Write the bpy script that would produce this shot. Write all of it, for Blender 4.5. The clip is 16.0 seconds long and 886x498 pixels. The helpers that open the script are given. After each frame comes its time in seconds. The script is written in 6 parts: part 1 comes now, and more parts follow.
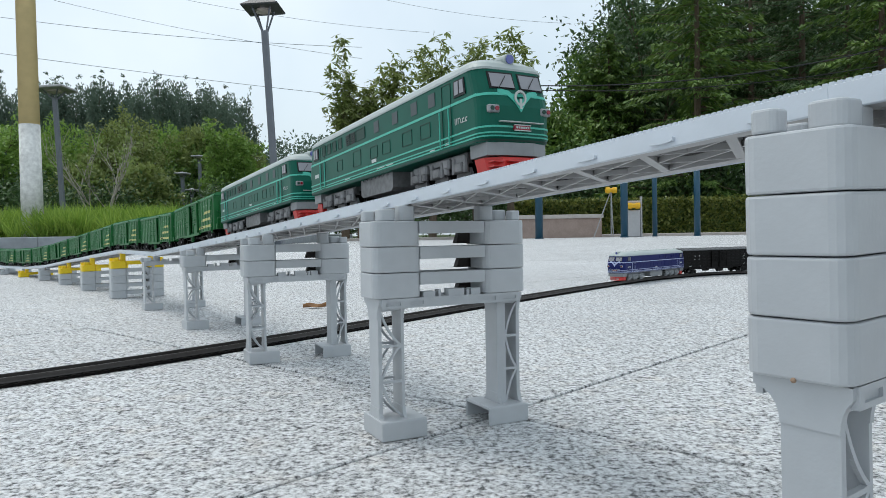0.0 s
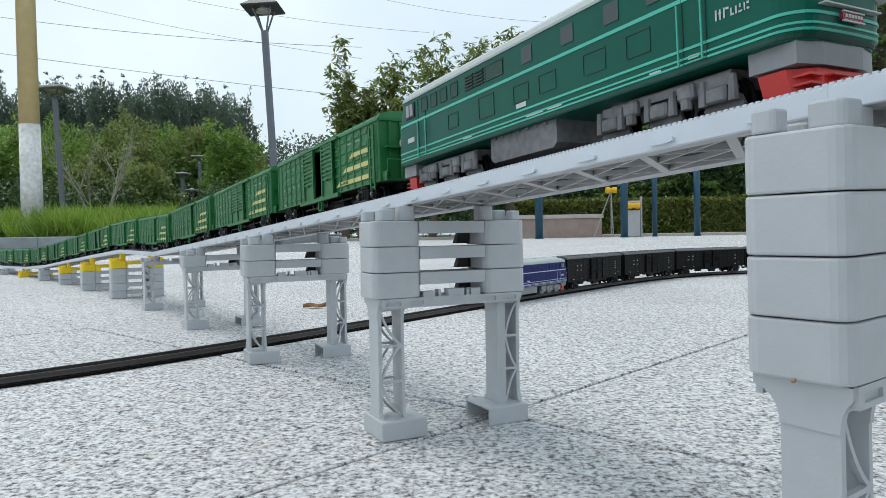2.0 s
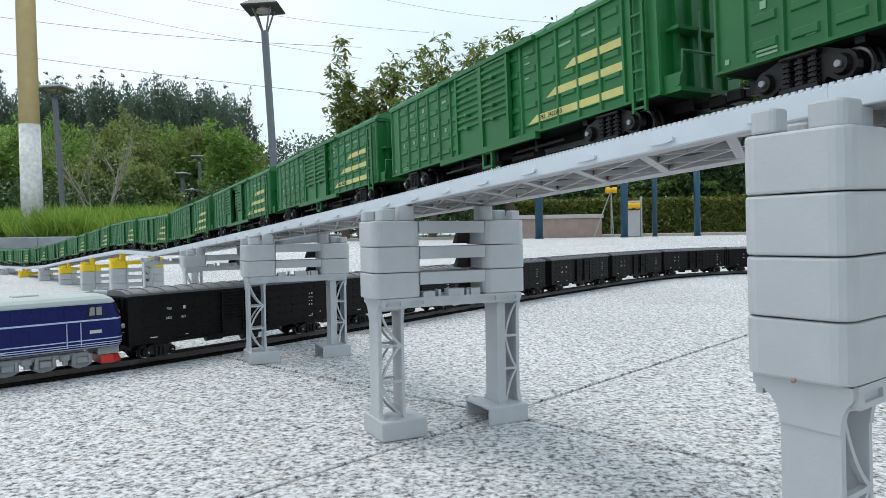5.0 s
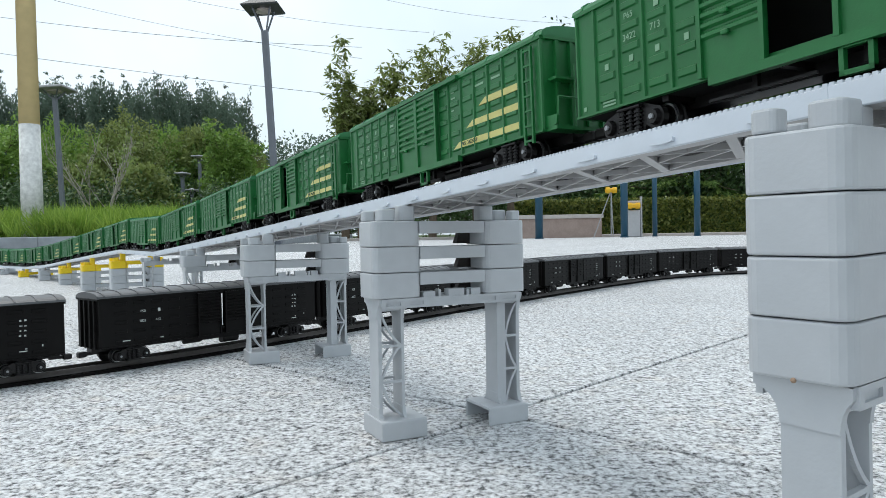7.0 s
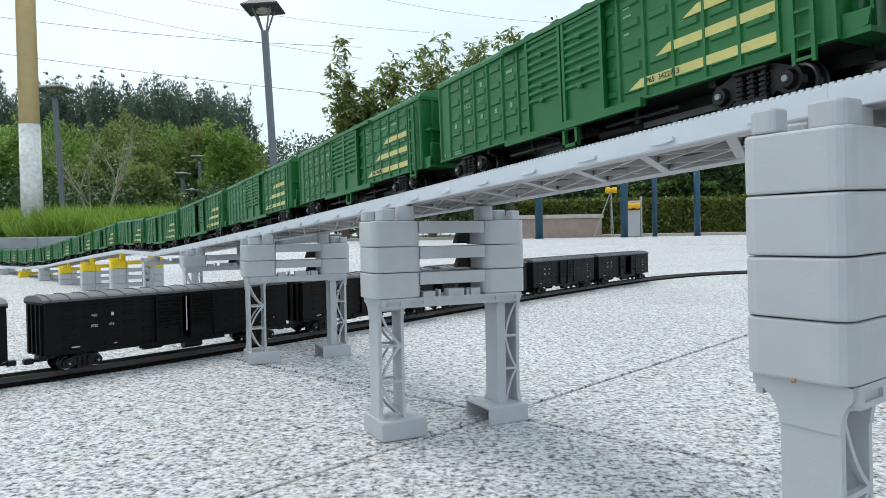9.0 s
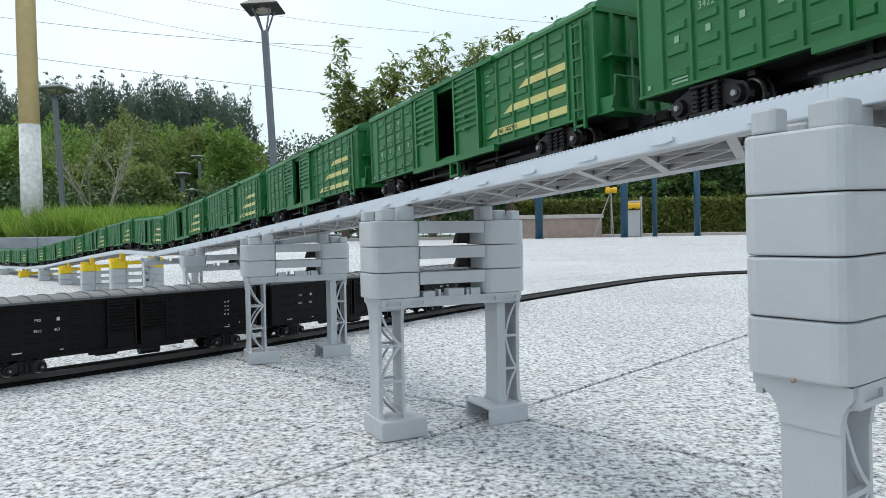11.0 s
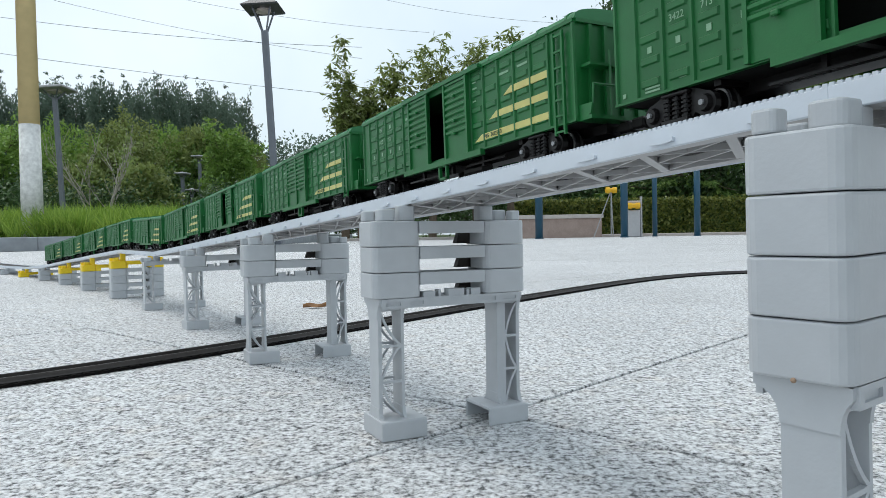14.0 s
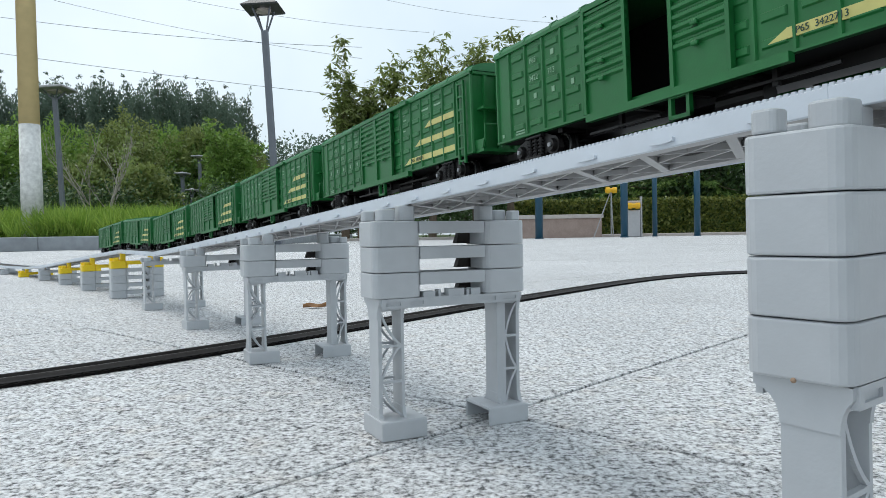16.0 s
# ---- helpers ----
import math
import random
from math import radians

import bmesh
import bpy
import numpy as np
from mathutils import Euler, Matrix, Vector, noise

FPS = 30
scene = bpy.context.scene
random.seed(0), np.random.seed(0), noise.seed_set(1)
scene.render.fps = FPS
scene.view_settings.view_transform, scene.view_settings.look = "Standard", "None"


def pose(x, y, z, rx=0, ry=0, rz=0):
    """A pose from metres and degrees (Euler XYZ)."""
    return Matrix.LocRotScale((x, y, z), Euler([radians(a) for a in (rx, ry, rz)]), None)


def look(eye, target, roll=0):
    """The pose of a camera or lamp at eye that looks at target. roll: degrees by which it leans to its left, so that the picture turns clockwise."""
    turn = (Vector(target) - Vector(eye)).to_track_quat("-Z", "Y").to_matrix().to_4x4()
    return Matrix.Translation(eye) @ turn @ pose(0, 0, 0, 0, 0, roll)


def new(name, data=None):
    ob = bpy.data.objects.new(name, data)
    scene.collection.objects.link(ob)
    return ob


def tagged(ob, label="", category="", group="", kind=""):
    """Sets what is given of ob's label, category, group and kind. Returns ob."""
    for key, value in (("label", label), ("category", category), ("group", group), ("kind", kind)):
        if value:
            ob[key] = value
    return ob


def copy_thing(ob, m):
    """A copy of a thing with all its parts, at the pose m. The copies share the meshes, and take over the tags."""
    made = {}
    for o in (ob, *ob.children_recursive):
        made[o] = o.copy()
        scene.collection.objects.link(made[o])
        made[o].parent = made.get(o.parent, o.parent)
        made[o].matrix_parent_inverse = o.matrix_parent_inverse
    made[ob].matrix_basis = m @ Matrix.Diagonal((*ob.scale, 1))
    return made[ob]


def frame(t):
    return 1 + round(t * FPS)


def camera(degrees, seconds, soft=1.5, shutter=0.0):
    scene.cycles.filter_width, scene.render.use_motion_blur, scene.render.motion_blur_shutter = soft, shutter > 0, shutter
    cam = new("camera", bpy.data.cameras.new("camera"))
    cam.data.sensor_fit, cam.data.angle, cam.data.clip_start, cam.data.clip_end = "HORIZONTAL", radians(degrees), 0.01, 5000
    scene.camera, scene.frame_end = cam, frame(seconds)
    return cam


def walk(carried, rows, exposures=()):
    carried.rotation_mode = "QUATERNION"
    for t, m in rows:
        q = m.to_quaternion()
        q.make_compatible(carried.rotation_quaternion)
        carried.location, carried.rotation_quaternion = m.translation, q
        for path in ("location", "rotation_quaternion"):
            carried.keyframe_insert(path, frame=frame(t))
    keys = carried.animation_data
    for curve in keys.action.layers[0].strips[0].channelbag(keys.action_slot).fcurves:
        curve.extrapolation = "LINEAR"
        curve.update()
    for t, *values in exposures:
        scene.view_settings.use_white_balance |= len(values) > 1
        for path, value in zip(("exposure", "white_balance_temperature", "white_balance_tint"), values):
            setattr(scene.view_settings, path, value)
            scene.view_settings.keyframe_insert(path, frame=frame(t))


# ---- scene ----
cam = camera(65.0, 16.0, soft=0.8)
EYE = look((0, 0, 0.1), (0, 1, 0.1 - math.tan(radians(1.18))), -0.973)
walk(cam, [(0.0, EYE), (16.0, EYE)], exposures=[(0.0, 0.0), (1.5, 0.03), (4.0, 0.15), (7.0, 0.2), (12.5, 0.2), (13.5, 0.14), (14.5, 0.07), (16.0, 0.07)])

# ---- light: bright overcast sky, soft sun high over the trees ----
world = bpy.data.worlds.new("sky")
scene.world = world
world.use_nodes = True
wn = world.node_tree
wn.nodes.clear()
w_out = wn.nodes.new("ShaderNodeOutputWorld")
w_sky = wn.nodes.new("ShaderNodeTexSky")
w_sky.sky_type, w_sky.sun_disc = "NISHITA", False
w_sky.sun_elevation, w_sky.sun_rotation = radians(66), radians(-50)
w_sky.air_density, w_sky.dust_density, w_sky.ozone_density = 1.0, 4.0, 1.0
w_bg = wn.nodes.new("ShaderNodeBackground")
w_bg.inputs[1].default_value = 0.05
wn.links.new(w_sky.outputs[0], w_bg.inputs[0])
# the cloud layer over it, thinner towards the zenith and uneven
w_co = wn.nodes.new("ShaderNodeTexCoord")
w_no = wn.nodes.new("ShaderNodeTexNoise")
w_no.inputs["Scale"].default_value, w_no.inputs["Detail"].default_value = 2.2, 5
wn.links.new(w_co.outputs["Generated"], w_no.inputs["Vector"])
w_cr = wn.nodes.new("ShaderNodeValToRGB")
w_cr.color_ramp.elements[0].position, w_cr.color_ramp.elements[0].color = 0.30, (0.575, 0.70, 0.765, 1)
w_cr.color_ramp.elements[1].position, w_cr.color_ramp.elements[1].color = 0.72, (0.865, 0.955, 0.985, 1)
wn.links.new(w_no.outputs[0], w_cr.inputs[0])
w_bg2 = wn.nodes.new("ShaderNodeBackground")
w_bg2.inputs[1].default_value = 0.85
wn.links.new(w_cr.outputs[0], w_bg2.inputs[0])
w_add = wn.nodes.new("ShaderNodeAddShader")
wn.links.new(w_bg.outputs[0], w_add.inputs[0])
wn.links.new(w_bg2.outputs[0], w_add.inputs[1])
wn.links.new(w_add.outputs[0], w_out.inputs[0])
sun = new("sun", bpy.data.lights.new("sun", "SUN"))
sun.data.energy, sun.data.angle, sun.data.color = 1.15, radians(30), (0.98, 0.985, 0.96)
sun.matrix_world = look((-3.0, 3.1, 9), (0, 0.6, 0))


# ---- materials ----
def mat(name, color, rough=0.5, metal=0.0, var=0.12, scale=60.0, bump=0.0, bscale=None, spec=None, obj_var=0.0, coat=0.0):
    """A painted or moulded surface: two scales of tone variation, fine relief."""
    m = bpy.data.materials.new(name)
    m.use_nodes = True
    nt = m.node_tree
    b = nt.nodes["Principled BSDF"]
    b.inputs["Roughness"].default_value, b.inputs["Metallic"].default_value = rough, metal
    if spec is not None:
        b.inputs["Specular IOR Level"].default_value = spec
    if coat:
        b.inputs["Coat Weight"].default_value, b.inputs["Coat Roughness"].default_value = coat, 0.15
    co = nt.nodes.new("ShaderNodeTexCoord")
    n1, n2 = nt.nodes.new("ShaderNodeTexNoise"), nt.nodes.new("ShaderNodeTexNoise")
    for n, s in ((n1, scale), (n2, scale * 0.13)):
        n.inputs["Scale"].default_value, n.inputs["Detail"].default_value = s, 4
        nt.links.new(co.outputs["Object"], n.inputs["Vector"])
    add = nt.nodes.new("ShaderNodeMath")
    add.operation = "ADD"
    nt.links.new(n1.outputs[0], add.inputs[0])
    nt.links.new(n2.outputs[0], add.inputs[1])
    mr = nt.nodes.new("ShaderNodeMapRange")
    mr.inputs[1].default_value, mr.inputs[2].default_value = 0.6, 1.4
    mr.inputs[3].default_value, mr.inputs[4].default_value = 1 - var, 1 + var
    nt.links.new(add.outputs[0], mr.inputs[0])
    last = mr.outputs[0]
    if obj_var:
        oi = nt.nodes.new("ShaderNodeObjectInfo")
        m2 = nt.nodes.new("ShaderNodeMapRange")
        m2.inputs[3].default_value, m2.inputs[4].default_value = 1 - obj_var, 1 + obj_var
        nt.links.new(oi.outputs["Random"], m2.inputs[0])
        mu = nt.nodes.new("ShaderNodeMath")
        mu.operation = "MULTIPLY"
        nt.links.new(last, mu.inputs[0])
        nt.links.new(m2.outputs[0], mu.inputs[1])
        last = mu.outputs[0]
    mx = nt.nodes.new("ShaderNodeVectorMath")
    mx.operation = "SCALE"
    mx.inputs[0].default_value = color
    nt.links.new(last, mx.inputs["Scale"])
    nt.links.new(mx.outputs[0], b.inputs["Base Color"])
    if bump:
        bn = nt.nodes.new("ShaderNodeTexNoise")
        bn.inputs["Scale"].default_value, bn.inputs["Detail"].default_value = bscale or scale * 3, 3
        nt.links.new(co.outputs["Object"], bn.inputs["Vector"])
        bp = nt.nodes.new("ShaderNodeBump")
        bp.inputs["Strength"].default_value, bp.inputs["Distance"].default_value = bump, 0.001
        nt.links.new(bn.outputs[0], bp.inputs["Height"])
        nt.links.new(bp.outputs[0], b.inputs["Normal"])
    return m


def granite(name, light, dark, fleck, joints=0.0):
    """Flame-finished speckled granite; flecks a few millimetres wide."""
    m = bpy.data.materials.new(name)
    m.use_nodes = True
    nt = m.node_tree
    b = nt.nodes["Principled BSDF"]
    b.inputs["Roughness"].default_value = 0.62
    ge = nt.nodes.new("ShaderNodeNewGeometry")
    def noise_node(s, d, r=0.6):
        n = nt.nodes.new("ShaderNodeTexNoise")
        n.inputs["Scale"].default_value, n.inputs["Detail"].default_value, n.inputs["Roughness"].default_value = s, d, r
        nt.links.new(ge.outputs["Position"], n.inputs["Vector"])
        return n
    fine, mid, big = noise_node(fleck, 5, 0.72), noise_node(fleck * 0.33, 3), noise_node(2.5, 4)
    r = nt.nodes.new("ShaderNodeValToRGB")
    els = r.color_ramp.elements
    els[0].position, els[0].color = 0.36, (*dark, 1)
    els[1].position, els[1].color = 0.63, (*[min(1, 1.15 * l) for l in light], 1)
    for pos, f in ((0.43, 0.36), (0.485, 0.68), (0.55, 0.95)):
        e = els.new(pos)
        e.color = (*[f * l + (1 - f) * d for l, d in zip(light, dark)], 1)
    mixn = nt.nodes.new("ShaderNodeMath")
    mixn.operation = "MULTIPLY_ADD"
    mixn.inputs[1].default_value = 0.3
    sub = nt.nodes.new("ShaderNodeMath")
    sub.operation = "SUBTRACT"
    sub.inputs[1].default_value = 0.15
    nt.links.new(mid.outputs[0], mixn.inputs[0])
    nt.links.new(fine.outputs[0], mixn.inputs[2])
    nt.links.new(mixn.outputs[0], sub.inputs[0])
    nt.links.new(sub.outputs[0], r.inputs[0])
    mr = nt.nodes.new("ShaderNodeMapRange")
    mr.inputs[1].default_value, mr.inputs[2].default_value = 0.3, 0.7
    mr.inputs[3].default_value, mr.inputs[4].default_value = 0.86, 1.08
    nt.links.new(big.outputs[0], mr.inputs[0])
    oi = nt.nodes.new("ShaderNodeObjectInfo")
    m2 = nt.nodes.new("ShaderNodeMapRange")
    m2.inputs[3].default_value, m2.inputs[4].default_value = 0.95, 1.04
    nt.links.new(oi.outputs["Random"], m2.inputs[0])
    mu = nt.nodes.new("ShaderNodeMath")
    mu.operation = "MULTIPLY"
    nt.links.new(mr.outputs[0], mu.inputs[0])
    nt.links.new(m2.outputs[0], mu.inputs[1])
    sc = nt.nodes.new("ShaderNodeVectorMath")
    sc.operation = "SCALE"
    nt.links.new(r.outputs[0], sc.inputs[0])
    nt.links.new(mu.outputs[0], sc.inputs["Scale"])
    # warm mineral patches
    warm = noise_node(fleck * 0.12, 3)
    wr = nt.nodes.new("ShaderNodeMapRange")
    wr.inputs[1].default_value, wr.inputs[2].default_value, wr.inputs[3].default_value, wr.inputs[4].default_value = 0.55, 0.72, 0.0, 0.5
    nt.links.new(warm.outputs[0], wr.inputs[0])
    wm = nt.nodes.new("ShaderNodeMix")
    wm.data_type, wm.blend_type = "RGBA", "MULTIPLY"
    wm.inputs[7].default_value = (1.0, 0.90, 0.80, 1)
    nt.links.new(wr.outputs[0], wm.inputs[0])
    nt.links.new(sc.outputs[0], wm.inputs[6])
    nt.links.new(wm.outputs[2], b.inputs["Base Color"])
    bp = nt.nodes.new("ShaderNodeBump")
    bp.inputs["Strength"].default_value, bp.inputs["Distance"].default_value = 0.7, 0.002
    nt.links.new(fine.outputs[0], bp.inputs["Height"])
    nt.links.new(bp.outputs[0], b.inputs["Normal"])
    return m


def leaf_mat(name, a, c, rough=0.5, trans=0.25):
    """Leaves: each one its own tone, some light let through."""
    m = bpy.data.materials.new(name)
    m.use_nodes = True
    nt = m.node_tree
    b = nt.nodes["Principled BSDF"]
    b.inputs["Roughness"].default_value = rough
    ge = nt.nodes.new("ShaderNodeNewGeometry")
    r = nt.nodes.new("ShaderNodeValToRGB")
    r.color_ramp.elements[0].color, r.color_ramp.elements[1].color = (*a, 1), (*c, 1)
    nt.links.new(ge.outputs["Random Per Island"], r.inputs[0])
    nt.links.new(r.outputs[0], b.inputs["Base Color"])
    tr = nt.nodes.new("ShaderNodeBsdfTranslucent")
    nt.links.new(r.outputs[0], tr.inputs[0])
    mx = nt.nodes.new("ShaderNodeMixShader")
    mx.inputs[0].default_value = trans
    nt.links.new(b.outputs[0], mx.inputs[1])
    nt.links.new(tr.outputs[0], mx.inputs[2])
    nt.links.new(mx.outputs[0], nt.nodes["Material Output"].inputs[0])
    return m


M_SLAB = granite("speckled_granite", (0.675, 0.69, 0.70), (0.033, 0.035, 0.038), 330.0)
M_JOINT = mat("joint_grout", (0.15, 0.125, 0.10), 0.9, var=0.3, scale=40)
M_WALL = mat("pink_granite", (0.36, 0.27, 0.23), 0.7, var=0.2, scale=70, bump=0.2)
M_CAP = mat("pale_granite", (0.50, 0.45, 0.42), 0.7, var=0.12, scale=50)
M_KERB = mat("kerb_concrete", (0.30, 0.325, 0.35), 0.85, var=0.2, scale=14, bump=0.3)
M_SOIL = mat("grass_soil", (0.06, 0.09, 0.03), 0.95, var=0.4, scale=9)
M_GREY = mat("grey_plastic", (0.46, 0.478, 0.497), 0.36, var=0.05, scale=160, bump=0.06, bscale=900, obj_var=0.03)
M_YEL = mat("yellow_plastic", (0.82, 0.58, 0.012), 0.4, var=0.05, scale=160, obj_var=0.03)
# deck plate: shade of the recess between the ribs put into a dark colour
M_UNDER = mat("grey_plastic_recess_shade", (0.085, 0.079, 0.077), 0.55, var=0.08, scale=120)
# paler deck plastic, the sky's sheen put into its bluish colour
M_DECK = mat("pale_plastic_sky_sheen", (0.58, 0.625, 0.68), 0.36, var=0.05, scale=140, bump=0.05, bscale=900)
# ribs and flanges: their lit look against the plate is put into this colour
M_LATT = mat("lit_rib_plastic", (0.44, 0.435, 0.435), 0.45, var=0.05, scale=120)
M_GATE = mat("gate_mark_brown", (0.30, 0.20, 0.13), 0.6, var=0.3, scale=900)
M_GREEN = mat("green_wagon_paint", (0.007, 0.128, 0.028), 0.46, var=0.16, scale=130, bump=0.05, bscale=1500, obj_var=0.06)
M_ROOFG = mat("green_roof_paint", (0.018, 0.16, 0.05), 0.5, var=0.14, scale=120, obj_var=0.06)
M_LOCO = mat("dark_green_loco_paint", (0.0006, 0.090, 0.060), 0.38, var=0.12, scale=90, spec=0.2)
M_AQUA = mat("aqua_stripe_paint", (0.06, 0.45, 0.34), 0.4, var=0.06, scale=200)
M_ROOF = mat("pale_grey_roof_paint", (0.38, 0.43, 0.42), 0.5, var=0.08, scale=90)
M_BLUE = mat("blue_loco_paint", (0.008, 0.013, 0.10), 0.38, var=0.1, scale=90, spec=0.2)
M_LILAC = mat("pale_stripe_paint", (0.45, 0.50, 0.70), 0.4, var=0.05, scale=200)
M_RED = mat("red_paint", (0.62, 0.035, 0.03), 0.4, var=0.1, scale=200)
M_FRAME = mat("grey_underframe", (0.15, 0.15, 0.155), 0.5, var=0.5, scale=260)
M_LGREY = mat("light_grey_underframe", (0.26, 0.27, 0.28), 0.5, var=0.15, scale=200)
M_BLACK = mat("black_plastic", (0.010, 0.009, 0.009), 0.42, spec=0.3, var=0.2, scale=200)
M_BROOF = mat("black_roof_plastic", (0.085, 0.087, 0.09), 0.4, var=0.2, scale=150)
M_BWAG = mat("black_wagon_paint", (0.0052, 0.0046, 0.0045), 0.5, spec=0.14, var=0.2, scale=150)
# shade inside the wagons, put into a near-black colour
M_DARK = mat("interior_shade", (0.008, 0.008, 0.008), 0.8, var=0.1, scale=100)
M_STEEL = mat("wheel_steel", (0.33, 0.33, 0.33), 0.32, metal=0.9, var=0.15, scale=400)
M_WHITE = mat("white_print", (0.50, 0.53, 0.51), 0.5, var=0.08, scale=500)
M_GPRINT = mat("pale_green_print", (0.20, 0.36, 0.22), 0.5, var=0.08, scale=500)
M_STRIPE = mat("yellow_stripe_paint", (0.53, 0.49, 0.16), 0.45, var=0.14, scale=260)
M_LINE = mat("dark_groove", (0.01, 0.05, 0.035), 0.6, var=0.1, scale=200)
M_GLASS = mat("loco_window", (0.26, 0.26, 0.28), 0.14, var=0.1, scale=90)
M_PURP = mat("curtained_window", (0.045, 0.062, 0.066), 0.45, var=0.1, scale=90)
M_LENS = mat("lamp_lens", (0.14, 0.16, 0.42), 0.1, var=0.1, scale=90)
M_RLENS = mat("red_lens", (0.26, 0.02, 0.035), 0.15, var=0.1, scale=90)
M_TRACK = mat("black_track_plastic", (0.0065, 0.0056, 0.0052), 0.75, var=0.4, scale=300, spec=0.08)
M_RAIL = mat("dull_rail", (0.06, 0.052, 0.048), 0.4, metal=0.2, var=0.2, scale=300)
M_POST = mat("lamp_post_grey", (0.15, 0.165, 0.19), 0.5, var=0.1, scale=9)
M_LAMPCAP = mat("lamp_cap_dark", (0.045, 0.048, 0.05), 0.5, var=0.1, scale=9)
M_OCHRE = mat("ochre_pole_paint", (0.56, 0.44, 0.22), 0.75, var=0.14, scale=9, bump=0.3)
M_POLEW = mat("flaking_white_paint", (0.62, 0.62, 0.60), 0.8, var=0.35, scale=22, bump=0.5)
M_BLUEP = mat("blue_post_paint", (0.008, 0.060, 0.105), 0.4, var=0.1, scale=12)
M_YPAINT = mat("yellow_paint", (0.75, 0.42, 0.01), 0.4, var=0.08, scale=20)
M_STAIN = mat("brushed_metal", (0.40, 0.40, 0.41), 0.4, metal=0.5, var=0.1, scale=20)
M_WIRE = mat("cable_black", (0.02, 0.02, 0.025), 0.7, var=0.05, scale=5)
M_WIREG = mat("cable_grey", (0.28, 0.31, 0.35), 0.7, var=0.05, scale=5)
M_BARK = mat("bark", (0.10, 0.075, 0.05), 0.9, var=0.35, scale=18, bump=0.6)
M_BARKG = mat("grey_bark", (0.34, 0.31, 0.27), 0.9, var=0.3, scale=18, bump=0.6)
# shade of the block's hollow socket, put into a brownish dark colour
M_SOCKET = mat("socket_shade_brown", (0.035, 0.028, 0.025), 0.6, var=0.2, scale=200)
M_DRY = mat("dry_leaf", (0.26, 0.13, 0.05), 0.7, var=0.35, scale=120)
M_LEAF_A = leaf_mat("leaf_bright", (0.115, 0.185, 0.04), (0.30, 0.38, 0.12), 0.5, 0.38)
M_LEAF_B = leaf_mat("leaf_mid", (0.055, 0.125, 0.022), (0.17, 0.27, 0.05))
M_LEAF_C = leaf_mat("leaf_dark", (0.032, 0.075, 0.024), (0.085, 0.155, 0.045), 0.55, 0.15)
# distant leaves: haze put into a paler, bluish, more even green
M_LEAF_F = leaf_mat("leaf_far_haze", (0.105, 0.158, 0.118), (0.140, 0.195, 0.140), 0.85, 0.3)
M_LEAF_P = leaf_mat("leaf_park", (0.12, 0.225, 0.040), (0.27, 0.42, 0.09), 0.55, 0.35)
M_LEAF_O = leaf_mat("leaf_olive", (0.135, 0.185, 0.045), (0.30, 0.36, 0.12), 0.5, 0.38)
M_HEDGE = leaf_mat("leaf_hedge", (0.040, 0.080, 0.012), (0.26, 0.27, 0.06))
M_BLADE = leaf_mat("grass_blade", (0.12, 0.24, 0.022), (0.34, 0.47, 0.08), 0.5, 0.35)


# ---- mesh helpers ----
def part(name, bm, material, parent=None, label="", smooth=False, kind=""):
    me = bpy.data.meshes.new(name)
    bm.normal_update()
    bm.to_mesh(me)
    bm.free()
    me.materials.append(material)
    if smooth:
        me.polygons.foreach_set("use_smooth", [True] * len(me.polygons))
    ob = new(name, me)
    if parent is not None:
        ob.parent = parent
    tagged(ob, label, kind=kind)
    return ob


BOXF = ((0, 3, 2, 1), (4, 5, 6, 7), (0, 1, 5, 4), (1, 2, 6, 5), (2, 3, 7, 6), (3, 0, 4, 7))


def box(bm, x0, x1, y0, y1, z0, z1):
    v = [bm.verts.new(p) for p in ((x0, y0, z0), (x1, y0, z0), (x1, y1, z0), (x0, y1, z0), (x0, y0, z1), (x1, y0, z1), (x1, y1, z1), (x0, y1, z1))]
    for f in BOXF:
        bm.faces.new([v[i] for i in f])
    return v


def rbox(bm, x0, x1, y0, y1, z0, z1, r, seg=2):
    b2 = bmesh.new()
    box(b2, x0, x1, y0, y1, z0, z1)
    bmesh.ops.bevel(b2, geom=b2.edges[:], offset=r, segments=seg, affect="EDGES", profile=0.5)
    join(bm, b2)


def vbox(bm, x0, x1, y0, y1, z0, z1, r, top=0.0, seg=4):
    """A box whose upright edges are rounded by r, the rim by top."""
    b2 = bmesh.new()
    box(b2, x0, x1, y0, y1, z0, z1)
    up = [e for e in b2.edges if abs(e.verts[0].co.z - e.verts[1].co.z) > 1e-6]
    bmesh.ops.bevel(b2, geom=up, offset=r, segments=seg, affect="EDGES", profile=0.5)
    if top:
        rim = [e for e in b2.edges if abs(e.verts[0].co.z - e.verts[1].co.z) < 1e-7]
        bmesh.ops.bevel(b2, geom=rim, offset=top, segments=2, affect="EDGES", profile=0.5)
    join(bm, b2)


def join(bm, b2):
    idx = {}
    for v in b2.verts:
        idx[v] = bm.verts.new(v.co)
    for f in b2.faces:
        bm.faces.new([idx[v] for v in f.verts])
    b2.free()


